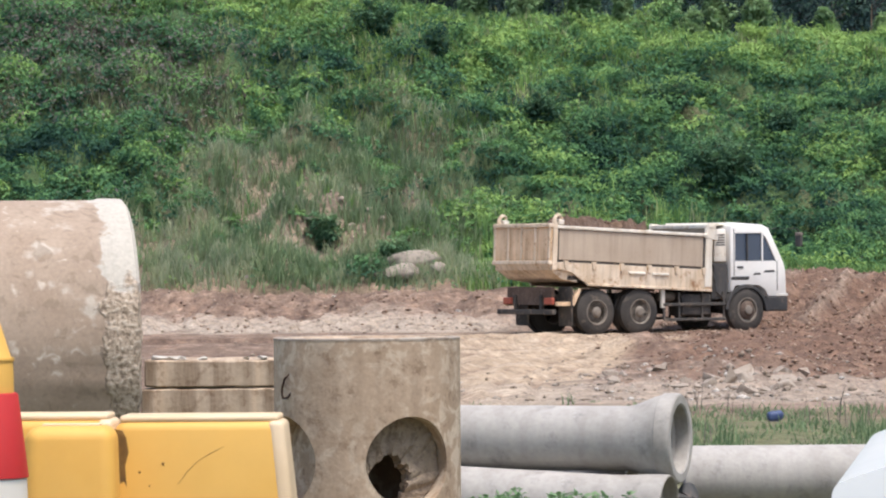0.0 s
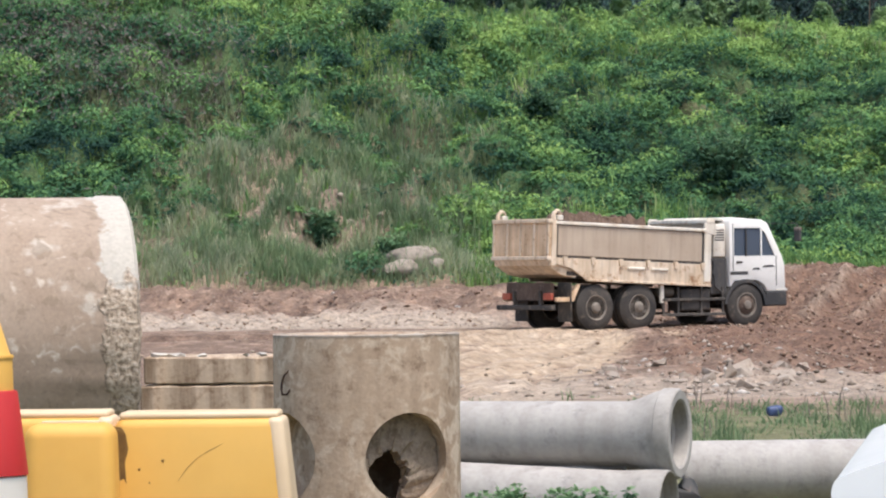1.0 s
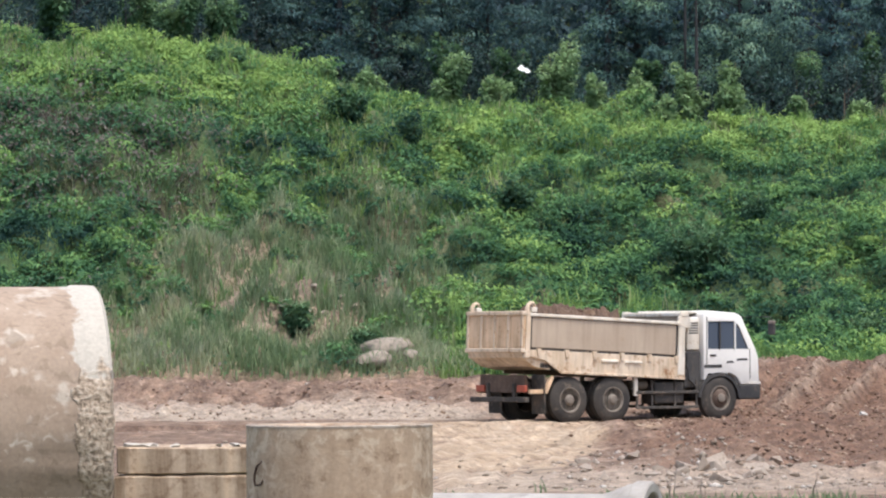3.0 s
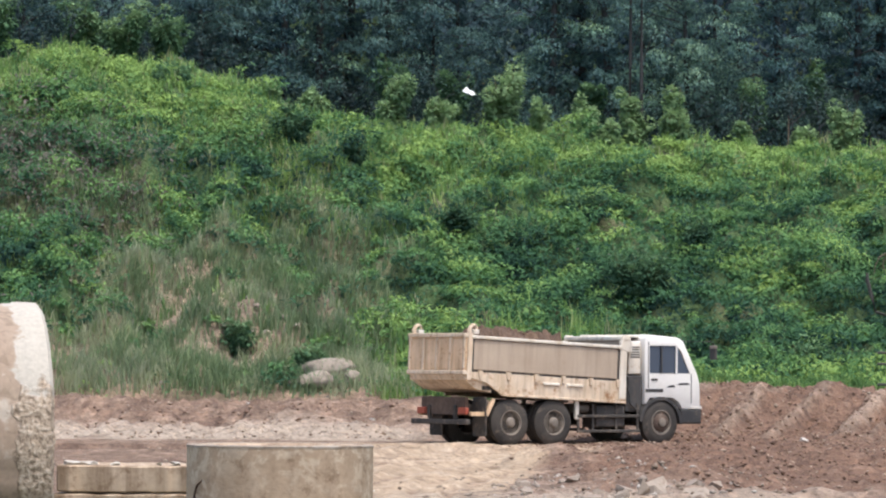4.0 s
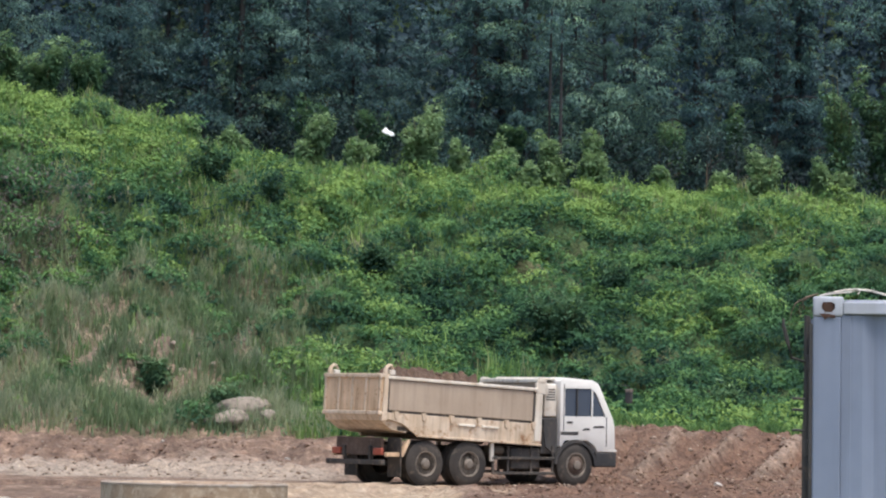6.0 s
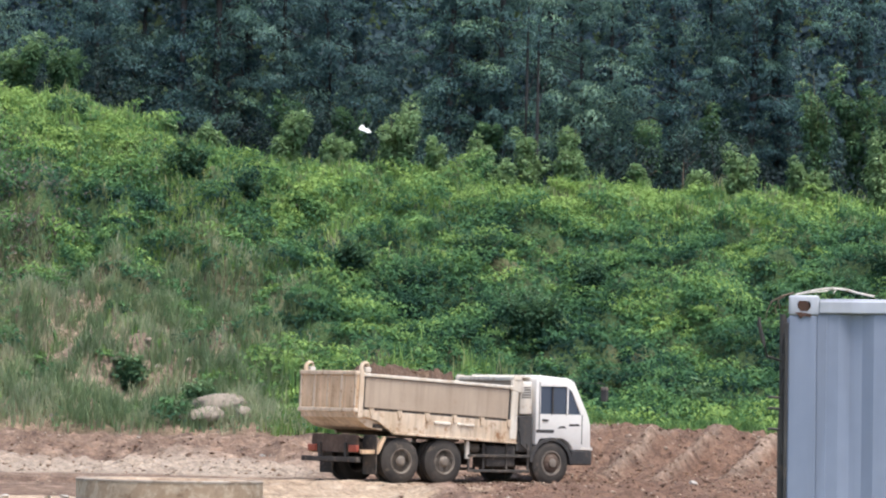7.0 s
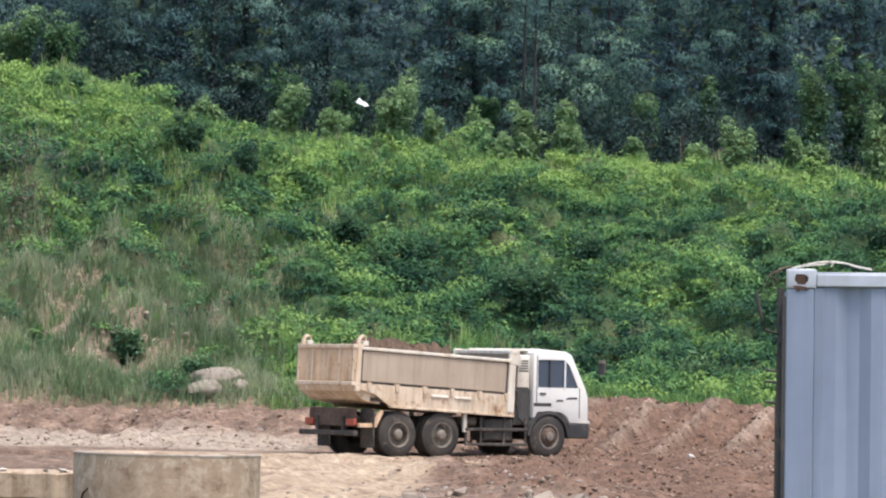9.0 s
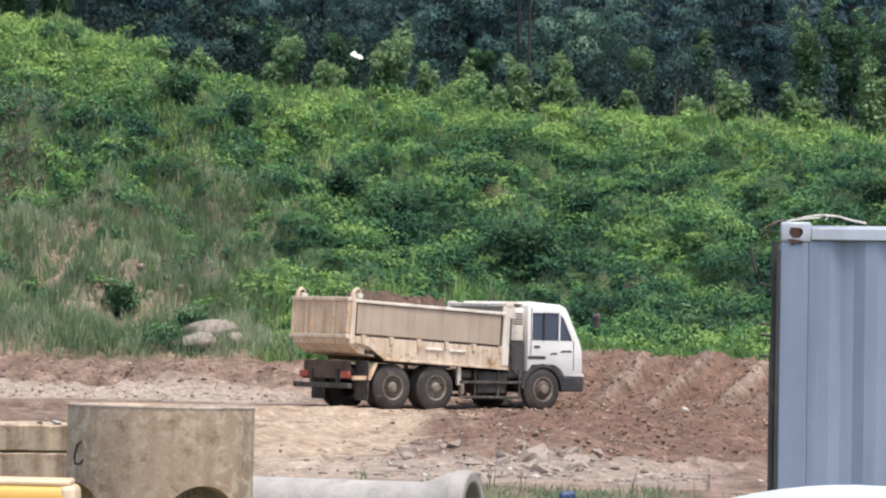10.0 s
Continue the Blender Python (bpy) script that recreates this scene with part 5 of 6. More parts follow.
part("cap", lathe([(0.222, 1.155), (0.218, 1.34), (0.214, 1.35), (0.205, 1.36), (0.13, 1.60), (0.10, 1.66), (0.05, 1.70)], 40), YELLOW, dr, "yellow tapered cap", 40)
part("cap_rim", lathe([(0.224, 1.335), (0.226, 1.345), (0.222, 1.355)], 40), YELLOW, dr, "", 40)

# ======== white van ========
van = thing("van", pose(1.74, 15.4, -0.01, 0, 0, -5.5), "white van seen from its rear end, parked", "van")
outline = [(-0.86, 0.35), (-0.86, 1.0)] + [(-0.82 + 0.04 * math.cos(t), 1.115 + 0.06 * math.sin(t)) for t in np.linspace(math.pi, math.pi * 0.62, 6)]
outline += [(xx, 1.177 + 0.155 * (1 - (xx / 0.82) ** 2)) for xx in np.linspace(-0.78, 0.78, 15)]
outline += [(0.82 + 0.04 * math.cos(t), 1.115 + 0.06 * math.sin(t)) for t in np.linspace(math.pi * 0.38, 0, 6)] + [(0.86, 1.0), (0.86, 0.35)]
bm = prism(outline, 0.0, 4.2)
part("body", bm, VAN_WHITE, van, "glossy white bodywork", 50)
part("rear_window", cube(-0.62, 0.62, -0.02, 0.04, 1.10, 1.17, 0.02, 2), DARK_GLASS, van, "dark glass")
part("roof_seam", cube(-0.50, 0.50, -0.006, 0.02, 1.20, 1.206, 0.002, 1), DARK_STEEL, van)
for sx in (-1, 1):
    part("tail_light", cube(sx * 0.70 - 0.13, sx * 0.70 + 0.13, -0.03, 0.06, 0.87, 1.055, 0.02, 3), ORANGE, van, "amber tail light")
    part("light_trim", cube(sx * 0.70 - 0.14, sx * 0.70 + 0.14, -0.025, 0.05, 1.058, 1.078, 0.006, 2), DARK_STEEL, van)
part("bumper", cube(-0.84, 0.84, -0.10, 0.10, 0.32, 0.55, 0.05, 3), DARK_STEEL, van)
for sx in (-0.74, 0.74):
    for sy in (0.8, 3.4):
        wh = part("wheel", lathe([(0.20, -0.09), (0.30, -0.10), (0.335, -0.07), (0.335, 0.07), (0.30, 0.10), (0.20, 0.09)], 32, True, Matrix.Translation((sx, sy, 0.335)) @ Matrix.Rotation(radians(90), 4, "Y")), RUBBER, van, "", 40)
        part("rim", lathe([(0.19, -0.06), (0.19, 0.06)], 24, False, Matrix.Translation((sx, sy, 0.335)) @ Matrix.Rotation(radians(90), 4, "Y")), RIM, wh)

# ======== shipping container ========
co = thing("shipping_container", pose(2.417, 26.4, 0.04, 0, -0.45, -6.2), "blue-grey steel shipping container with corrugated sides", "container")
CL, CW, CH = 6.06, 2.44, 2.59


def corrugated(x0, x1, z0, z1, y0, dep, sign=1, period=0.278):
    bm = bmesh.new()
    xs, k = [], 0
    x = x0
    pts = []
    flat, slope = 0.072 * period / 0.278, 0.067 * period / 0.278
    while x < x1 - 1e-6:
        for dx, dy in ((0, 0), (flat, 0), (flat + slope, dep), (2 * flat + slope, dep)):
            if x + dx < x1:
                pts.append((x + dx, dy))
        x += period
    pts.append((x1, pts[-1][1]))
    a = [bm.verts.new((px_, y0 + sign * dy, z0)) for px_, dy in pts]
    c = [bm.verts.new((px_, y0 + sign * dy, z1)) for px_, dy in pts]
    a2 = [bm.verts.new((px_, y0 + sign * (dy + 0.004), z0)) for px_, dy in pts]
    c2 = [bm.verts.new((px_, y0 + sign * (dy + 0.004), z1)) for px_, dy in pts]
    for i_ in range(len(pts) - 1):
        bm.faces.new((a[i_], a[i_ + 1], c[i_ + 1], c[i_]))
        bm.faces.new((a2[i_], c2[i_], c2[i_ + 1], a2[i_ + 1]))
    bmesh.ops.recalc_face_normals(bm, faces=bm.faces)
    return bm


part("front_side", corrugated(0.22, CL - 0.17, 0.14, CH - 0.11, 0.018, 0.036, 1), CONT_PAINT, co, "faded blue-grey corrugated steel")
part("post_plate", cube(0.165, 0.225, 0.012, 0.03, 0.14, CH - 0.11, 0.004, 1), CONT_PAINT, co)
part("back_side", corrugated(0.17, CL - 0.17, 0.14, CH - 0.08, CW - 0.02, 0.036, -1), CONT_PAINT, co)
part("roof", cube(0.05, CL - 0.05, 0.06, CW - 0.06, CH - 0.035, CH - 0.018, 0.004, 1), CONT_LIGHT, co)
part("floor_panel", cube(0.05, CL - 0.05, 0.06, CW - 0.06, 0.12, 0.15), DARK_STEEL, co)
for sy in (0.0, CW - 0.06):
    part("top_rail", cube(0.178, CL - 0.178, sy, sy + 0.06, CH - 0.105, CH - 0.03, 0.008, 2), CONT_LIGHT, co, "pale grey painted rail")
    part("bottom_rail", cube(0.178, CL - 0.178, sy, sy + 0.06, 0.0, 0.15, 0.008, 2), CONT_PAINT, co)
part("far_end", cube(CL - 0.06, CL - 0.03, 0.1, CW - 0.1, 0.1, CH - 0.1), CONT_PAINT, co)
for cx_ in (0.0, CL - 0.165):
    for sy in (0.0, CW - 0.12):
        part("corner_post", cube(cx_, cx_ + 0.165, sy + 0.004, sy + 0.12, 0.118, CH - 0.118, 0.01, 2), CONT_PAINT, co)
for cx_ in (0.0, CL - 0.178):
    for sy in (0.0, CW - 0.162):
        for z in (0.0, CH - 0.118):
            bm = cube(cx_, cx_ + 0.178, sy, sy + 0.162, z, z + 0.118, 0.014, 3)
            c1 = cube(cx_ + 0.05, cx_ + 0.13, sy - 0.1, sy + 0.05, z + 0.034, z + 0.084, 0.022, 3)
            cast = part("corner_casting", carved(bm, [c1]), CONT_LIGHT, co, "pale steel corner block with a rusty slot", 30)
            if sy == 0.0:
                # Rusty plate in the slot, its colour darkened for the shade inside.
                part("slot_rust_shade", worn(cube(cx_ + 0.05, cx_ + 0.13, 0.03, 0.052, z + 0.03, z + 0.09, 0.006, 1), 0.006, 20), RUST, cast, "rust")
part("rust_run", worn(prism([(0.035, CH - 0.104), (0.07, CH - 0.098), (0.10, CH - 0.105), (0.135, CH - 0.112), (0.128, CH - 0.126), (0.09, CH - 0.122), (0.07, CH - 0.135), (0.06, CH - 0.118)], -0.003, 0.006), 0.004, 30), RUST, co, "rust stain below the corner slot")
# Rust-coloured patch over the mouth of the slot.
part("rust_run", worn(prism([(0.06, CH - 0.03), (0.105, CH - 0.034), (0.125, CH - 0.06), (0.11, CH - 0.095), (0.07, CH - 0.09), (0.052, CH - 0.06)], -0.0025, 0.0), 0.005, 30), RUST, co)
# door end: frame, two doors, locking bars with handles
for sy in (0.13, CW / 2 + 0.01):
    dv = part("door", cube(-0.012, 0.035, sy, sy + CW / 2 - 0.14, 0.14, CH - 0.13, 0.008, 2), CONT_PAINT, co)
    for dy in (0.45, 0.8):
        part("locking_bar", tube([(-0.045, sy + dy, 0.1), (-0.045, sy + dy, CH - 0.1)], 0.017, 8), DARK_STEEL, dv)
for z in (0.5, 1.1, 1.7, 2.2):
    part("hinge", cube(-0.04, 0.02, 0.04, 0.16, z - 0.05, z + 0.05, 0.008, 2), DARK_STEEL, co)
part("gasket", cube(-0.022, 0.002, 0.01, 0.04, 0.15, CH - 0.16, 0.004, 1), DARK_STEEL, co, "black rubber door seal")
part("door_edge", prism([(-0.055, 0.14), (-0.06, 1.80), (-0.02, 2.22), (-0.014, 2.22), (-0.014, 0.14)], 0.05, 0.075, 0.003), DARK_STEEL, co, "dark edge of the door")
for z in (1.92, 1.985, 1.80):
    part("lock_handle", tube([(-0.005, 0.06, z), (-0.10, 0.05, z + 0.008), (-0.115, 0.05, z + 0.004)], 0.008, 6), DARK_STEEL, co)

# dead vine and rope over its corner
tw = part("dead_branch", tube([(2.235, 26.5, 2.50), (2.235, 26.5, 2.455), (2.262, 26.5, 2.36), (2.285, 26.5, 2.27), (2.46, 26.52, 2.22)], [0.007, 0.012, 0.012, 0.009, 0.006], 6), DARK_STEEL, None, "", 60)
tagged(tw, "thin black bent branch sticking out beside the container", "branch")
bm = tube([(2.45, 26.48, 2.636), (2.53, 26.45, 2.658), (2.60, 26.43, 2.672), (2.66, 26.42, 2.676), (2.74, 26.42, 2.668), (2.82, 26.42, 2.648), (2.90, 26.42, 2.634)], 0.0065, 6)
tube([(2.44, 26.46, 2.635), (2.53, 26.43, 2.650), (2.62, 26.42, 2.660), (2.68, 26.42, 2.672), (2.66, 26.41, 2.648)], 0.005, 6, bm)
twig = tube([(2.43, 26.44, 2.645), (2.36, 26.44, 2.625), (2.30, 26.45, 2.59), (2.275, 26.45, 2.53), (2.27, 26.46, 2.49)], [0.006, 0.005, 0.004, 0.003, 0.002], 5)
tube([(2.36, 26.44, 2.625), (2.32, 26.43, 2.56), (2.33, 26.43, 2.51)], [0.004, 0.003, 0.002], 5, twig)
tube([(2.40, 26.44, 2.638), (2.34, 26.45, 2.60), (2.35, 26.45, 2.55)], [0.004, 0.003, 0.002], 5, twig)
tagged(part("dead_twig", twig, TWIG, None, "", 60), "dry brown twig hooked over the container's corner", "twig")
rp = part("rope", bm, ROPE, None, "", 60)
tagged(rp, "frayed pale rope lying over the container's top edge", "rope")

# ======== dump truck ========
TH = 34.5
truck = thing("dump_truck", pose(-0.06, 112.3, -0.045, 0, 0, TH) @ Matrix.Diagonal((1.018, 1.03, 1.04, 1.0)), "dusty white dump truck loaded with soil on the track", "truck")
HW = 1.22           # half width; x forward from the rearmost axle, right side at negative y
tr_wheels = [(0.0, 1), (1.28, 1), (4.52, 0)]
RW = 0.54


def wheel(x, y, side, dual):
    rot = Matrix.Translation((x, y, RW)) @ Matrix.Rotation(radians(90 * side), 4, "X")
    wdt = 0.56 if dual else 0.28
    prof = [(0.30, -wdt / 2), (0.40, -wdt / 2 - 0.005), (0.47, -wdt / 2 + 0.02), (RW, -wdt / 2 + 0.06)]
    if dual:
        prof += [(RW, -0.05), (0.44, -0.02), (0.44, 0.02), (RW, 0.05)]
    prof += [(RW, wdt / 2 - 0.06), (0.47, wdt / 2 - 0.02), (0.40, wdt / 2 + 0.005), (0.30, wdt / 2)]
    wh = part("wheel", lathe([(0.27, -wdt / 2 + 0.02), (0.30, -wdt / 2 + 0.01), (0.30, wdt / 2 - 0.01), (0.27, wdt / 2 - 0.02)], 36, True, rot), RIM, truck, "", 40)
    part("tyre", lathe(prof, 44, True, rot), RUBBER, wh, "dusty black tyre", 40)
    disc = [(0.285, wdt / 2 - 0.10), (0.285, wdt / 2 - 0.03), (0.22, wdt / 2 - 0.08), (0.16, wdt / 2 - 0.10), (0.13, wdt / 2 - 0.02), (0.09, wdt / 2 + 0.03), (0.05, wdt / 2 + 0.04)] if dual else \
           [(0.285, wdt / 2 - 0.10), (0.285, wdt / 2 - 0.02), (0.24, wdt / 2 - 0.03), (0.18, wdt / 2 + 0.02), (0.13, wdt / 2 + 0.03), (0.10, wdt / 2 + 0.06), (0.04, wdt / 2 + 0.07)]
    if dual:
        # Dark chassis colour puts the dish's shade on top of its dirt.
        part("rim", lathe([(0.265, wdt / 2 - 0.02), (0.25, wdt / 2 - 0.10), (0.17, wdt / 2 - 0.13), (0.13, wdt / 2 - 0.02)], 32, False, rot), CHASSIS, wh, "deep dirty wheel dish with shade in its colour", 30)
        part("rim_edge", lathe([(0.305, wdt / 2 - 0.02), (0.305, wdt / 2 + 0.012), (0.285, wdt / 2 + 0.012), (0.265, wdt / 2 - 0.02)], 32, False, rot), RIM, wh, "worn steel rim edge", 30)
        part("hub", lathe(disc[4:], 24, False, rot), RIM, wh, "", 30)
    else:
        part("rim", lathe(disc, 32, False, rot), RUSTY_STEEL, wh, "rusty dished front rim", 30)
        part("rim_edge", lathe([(0.305, wdt / 2 - 0.02), (0.305, wdt / 2 + 0.012), (0.275, wdt / 2 + 0.012), (0.262, wdt / 2 - 0.02)], 32, False, rot), RIM, wh, "worn steel rim edge", 30)
        part("hub", lathe([(0.12, wdt / 2 + 0.025), (0.10, wdt / 2 + 0.075), (0.05, wdt / 2 + 0.085)], 20, False, rot), RIM, wh, "", 30)
    for k in range(8):
        a = 2 * math.pi * k / 8
        part("wheel_nut", lathe([(0.022, 0), (0.018, 0.03)], 6, False, rot @ Matrix.Translation((0.19 * math.cos(a), 0.19 * math.sin(a), wdt / 2 - 0.03 if not dual else wdt / 2 - 0.10))), CHASSIS, wh)
    return wh


for wxx, dual in tr_wheels:
    yy = HW - (0.30 if dual else 0.16)
    wheel(wxx, -yy, 1, dual)
    wheel(wxx, yy, -1, dual)
    part("axle", tube([(wxx, -yy, RW), (wxx, yy, RW)], 0.09, 10), CHASSIS, truck, "", 40)
for sy in (-0.42, 0.42):
    part("chassis_rail", cube(-1.15, 5.2, sy - 0.05, sy + 0.05, 0.72, 0.98, 0.01, 1), CHASSIS, truck)
part("differential", lathe([(0.06, -0.2), (0.2, -0.12), (0.24, 0), (0.2, 0.12), (0.06, 0.2)], 20, False, Matrix.Translation((0, 0, RW)) @ Matrix.Rotation(radians(90), 4, "Y")), CHASSIS, truck, "", 40)
# bed: floor, sills with gussets, sides, tailgate, headboard, guard over the cab
BX0, BX1 = -1.32, 3.52
part("bed_floor", cube(-0.85, BX1, -HW + 0.075, HW - 0.075, 1.24, 1.36, 0.01, 1), CHASSIS, truck)
for s in (-1, 1):
    y0, y1 = (-HW, -HW + 0.07) if s < 0 else (HW - 0.07, HW)
    sill = part("bed_sill", prism([(-1.28, 1.66), (3.42, 1.66), (3.42, 1.20), (-0.25, 1.14), (-0.75, 1.42), (-1.28, 1.52)], y0, y1, 0.008), TAN_PAINT, truck, "rust-stained tan sill")
    ylip = -HW - 0.03 if s < 0 else HW - 0.05
    part("sill_lip", cube(-0.3, 3.42, ylip, ylip + 0.08, 1.13, 1.19, 0.012, 2), TAN_PAINT, sill)
    side = part("bed_side", cube(-1.17, 3.13, y0 + (0.012 if s < 0 else 0.0), y1 - (0.0 if s < 0 else 0.012), 1.715, 2.425, 0.012, 2), SIDE_PAINT, truck, "worn greyish steel side board")
    part("top_rail", cube(-1.24, 3.26, y0 - 0.03, y1 + 0.03, 2.44, 2.52, 0.02, 2), CREAM, side, "bright worn top edge")
    # Dark plate stands in for the shade in the gap round the board.
    part("board_gap_shade", cube(-1.2, 3.22, y0 + 0.03, y1 - 0.03, 1.62, 2.45), CHASSIS, side, "dark plate for the shaded gap round the board")
    part("rear_post", cube(-1.34, -1.2, y0 - 0.015, y1 + 0.015, 1.45, 2.55, 0.02, 2), TAN_PAINT, truck)
    hook = part("post_hook", tube([(-1.27, (y0 + y1) / 2, 2.5), (-1.30, (y0 + y1) / 2, 2.62), (-1.27, (y0 + y1) / 2, 2.71), (-1.20, (y0 + y1) / 2, 2.77), (-1.12, (y0 + y1) / 2, 2.75), (-1.08, (y0 + y1) / 2, 2.68)], [0.062, 0.055, 0.05, 0.045, 0.038, 0.03], 8), TAN_PAINT, truck, "curved tailgate hinge hook", 50)
    part("hinge_block", cube(-1.20, -1.04, y0 - 0.03, y1 + 0.03, 2.54, 2.66, 0.02, 2), CREAM, hook)
    # Dark strip painted in as the shaded gap at the post.
    part("post_gap_shade", cube(-1.2, -1.165, y0 - 0.006, y1 + 0.006, 1.72, 2.45), CHASSIS, truck, "dark strip for the shaded gap behind the rear post")
    part("front_post", cube(3.20, 3.40, y0 - 0.012, y1 + 0.012, 1.24, 2.64, 0.015, 2), CREAM, truck, "dusty cream front post")
    part("post_bracket", prism([(3.17, 2.42), (3.54, 2.36), (3.54, 2.5), (3.46, 2.78), (3.26, 2.78)], y0 - 0.02, y1 + 0.01, 0.012), CREAM, truck)
    for k in range(6):
        gx_ = -0.95 + 0.82 * k
        part("gusset", prism([(gx_ - 0.06, 1.70), (gx_ + 0.06, 1.70), (gx_ + 0.035, 1.52), (gx_ - 0.035, 1.52)], y0 - 0.035 if s < 0 else y1 - 0.02, y0 + 0.02 if s < 0 else y1 + 0.035, 0.006), TAN_PAINT, truck)
    for k, gx_ in enumerate((0.9, 1.6)):
        part("latch", cube(gx_, gx_ + 0.5, y0 - 0.035 if s < 0 else y1 - 0.01, y0 + 0.01 if s < 0 else y1 + 0.035, 1.46, 1.52, 0.01, 1), CREAM, truck)
part("headboard", cube(3.28, 3.36, -HW + 0.07, HW - 0.07, 1.3, 2.66, 0.012, 2), SIDE_PAINT, truck)
part("headboard_rail", cube(3.23, 3.45, -HW - 0.03, HW + 0.03, 2.64, 2.75, 0.03, 3), CREAM, truck, "thick worn cream rail")
part("cab_guard", prism([(3.4, 2.66), (3.5, 2.80), (4.15, 2.82), (4.15, 2.77), (3.52, 2.74), (3.46, 2.62)], -0.9, 0.9, 0.01), CREAM, truck, "steel guard over the cab")
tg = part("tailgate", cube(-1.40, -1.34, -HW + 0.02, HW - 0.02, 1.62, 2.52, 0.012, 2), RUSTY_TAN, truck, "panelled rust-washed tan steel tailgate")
part("tailgate_rail", cube(-1.45, -1.31, -HW, HW, 2.46, 2.56, 0.02, 2), TAN_PAINT, tg)
part("tailgate_sill", cube(-1.46, -1.31, -HW, HW, 1.58, 1.68, 0.02, 2), TAN_PAINT, tg)
for k in range(5):
    ry_ = -HW + 0.06 + k * (2 * HW - 0.12) / 4
    part("rib", cube(-1.436, -1.39, ry_ - 0.035, ry_ + 0.035, 1.66, 2.48, 0.012, 2), TAN_PAINT, tg)
    if k < 4:
        # Thin dark strip on the plate beside each rib.
        part("groove", cube(-1.4025, -1.398, ry_ + 0.036, ry_ + 0.066, 1.70, 2.44), RUST, tg, "dark strip beside the rib")
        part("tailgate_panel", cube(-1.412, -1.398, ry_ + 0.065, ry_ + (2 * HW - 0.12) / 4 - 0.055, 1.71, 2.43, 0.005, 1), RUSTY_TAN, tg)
part("tail_apron", prism([(-1.42, 1.60), (-1.28, 1.62), (-0.60, 1.40), (-0.55, 1.20), (-1.0, 1.26), (-1.36, 1.46)], -HW + 0.075, HW - 0.075, 0.01), TAN_PAINT, truck, "rusty sloping apron below the tailgate")
part("rear_frame", cube(-1.16, -1.06, -0.95, 0.95, 0.72, 1.15, 0.015, 1), RUSTY_STEEL, truck, "dirty rusty rear cross member")
bar = part("rear_bumper", cube(-1.30, -1.18, -HW + 0.03, HW - 0.03, 0.50, 0.62, 0.02, 2), CHASSIS, truck, "dusty steel underrun bar")
for s in (-0.55, 0.55):
    part("bumper_bracket", cube(-1.22, -1.12, s - 0.04, s + 0.04, 0.55, 0.95, 0.01, 1), CHASSIS, bar)
for s in (-1, 1):
    part("tail_light", cube(-1.22, -1.13, s * 0.88 - 0.17, s * 0.88 + 0.17, 0.74, 0.90, 0.02, 2), RED_LENS, truck, "dusty red tail light")
    part("mud_flap", cube(-0.74, -0.71, s * 0.92 - 0.28, s * 0.92 + 0.28, 0.22, 1.15, 0.006, 1), CHASSIS, truck)
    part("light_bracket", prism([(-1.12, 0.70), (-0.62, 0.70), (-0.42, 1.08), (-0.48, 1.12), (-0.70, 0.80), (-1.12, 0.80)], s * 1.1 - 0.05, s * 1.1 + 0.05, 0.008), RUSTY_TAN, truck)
    part("mudguard_stay", prism([(1.95, 1.06), (2.05, 1.06), (2.05, 0.62), (1.95, 0.62)], s * 1.12 - 0.04, s * 1.12 + 0.04, 0.008), CREAM, truck)
    part("side_guard", cube(2.0, 3.9, s * 1.15 - 0.025, s * 1.15 + 0.025, 0.66, 0.73, 0.01, 1), CHASSIS, truck, "dusty steel side guard")
    part("side_guard", cube(2.0, 3.9, s * 1.15 - 0.025, s * 1.15 + 0.025, 0.30, 0.37, 0.01, 1), CHASSIS, truck)
    for gx_ in (2.05, 2.5, 3.2, 3.85):
        part("guard_post", cube(gx_ - 0.03, gx_ + 0.03, s * 1.12 - 0.02, s * 1.12 + 0.02, 0.33, 1.0, 0.008, 1), CHASSIS, truck)
part("fuel_tank", cube(2.6, 3.5, -1.1, -0.55, 0.42, 0.95, 0.06, 3), CHASSIS, truck, "dusty dark fuel tank", 40)
part("tool_box", cube(2.5, 3.3, 0.55, 1.1, 0.45, 0.95, 0.03, 2), CHASSIS, truck)
part("air_tank", tube([(2.05, -0.85, 0.88), (2.5, -0.85, 0.88)], 0.11, 14), RIM, truck, "", 40)
# cab: hollow shell with cut windows
CX0 = 4.04
CABW = 1.17
prof = [(CX0, 0.98), (CX0, 2.58), (CX0 + 0.08, 2.66), (5.05, 2.60), (5.22, 2.52), (5.66, 1.72), (5.74, 1.5), (5.76, 0.86), (5.2, 0.86), (5.1, 1.02), (4.9, 1.13), (4.2, 1.13), (4.1, 0.98)]
body = prism(prof, -CABW, CABW, 0.035)
win = prism([(4.18, 1.72), (4.18, 2.40), (4.98, 2.40), (5.14, 2.28), (5.44, 1.72)], -CABW - 0.2, -CABW + 0.05)
win2 = prism([(4.18, 1.72), (4.18, 2.40), (4.98, 2.40), (5.14, 2.28), (5.44, 1.72)], CABW - 0.05, CABW + 0.2)
cab = part("cab", carved(body, [win, win2]), CAB_WHITE, truck, "white cab with a faded stripe", 30)
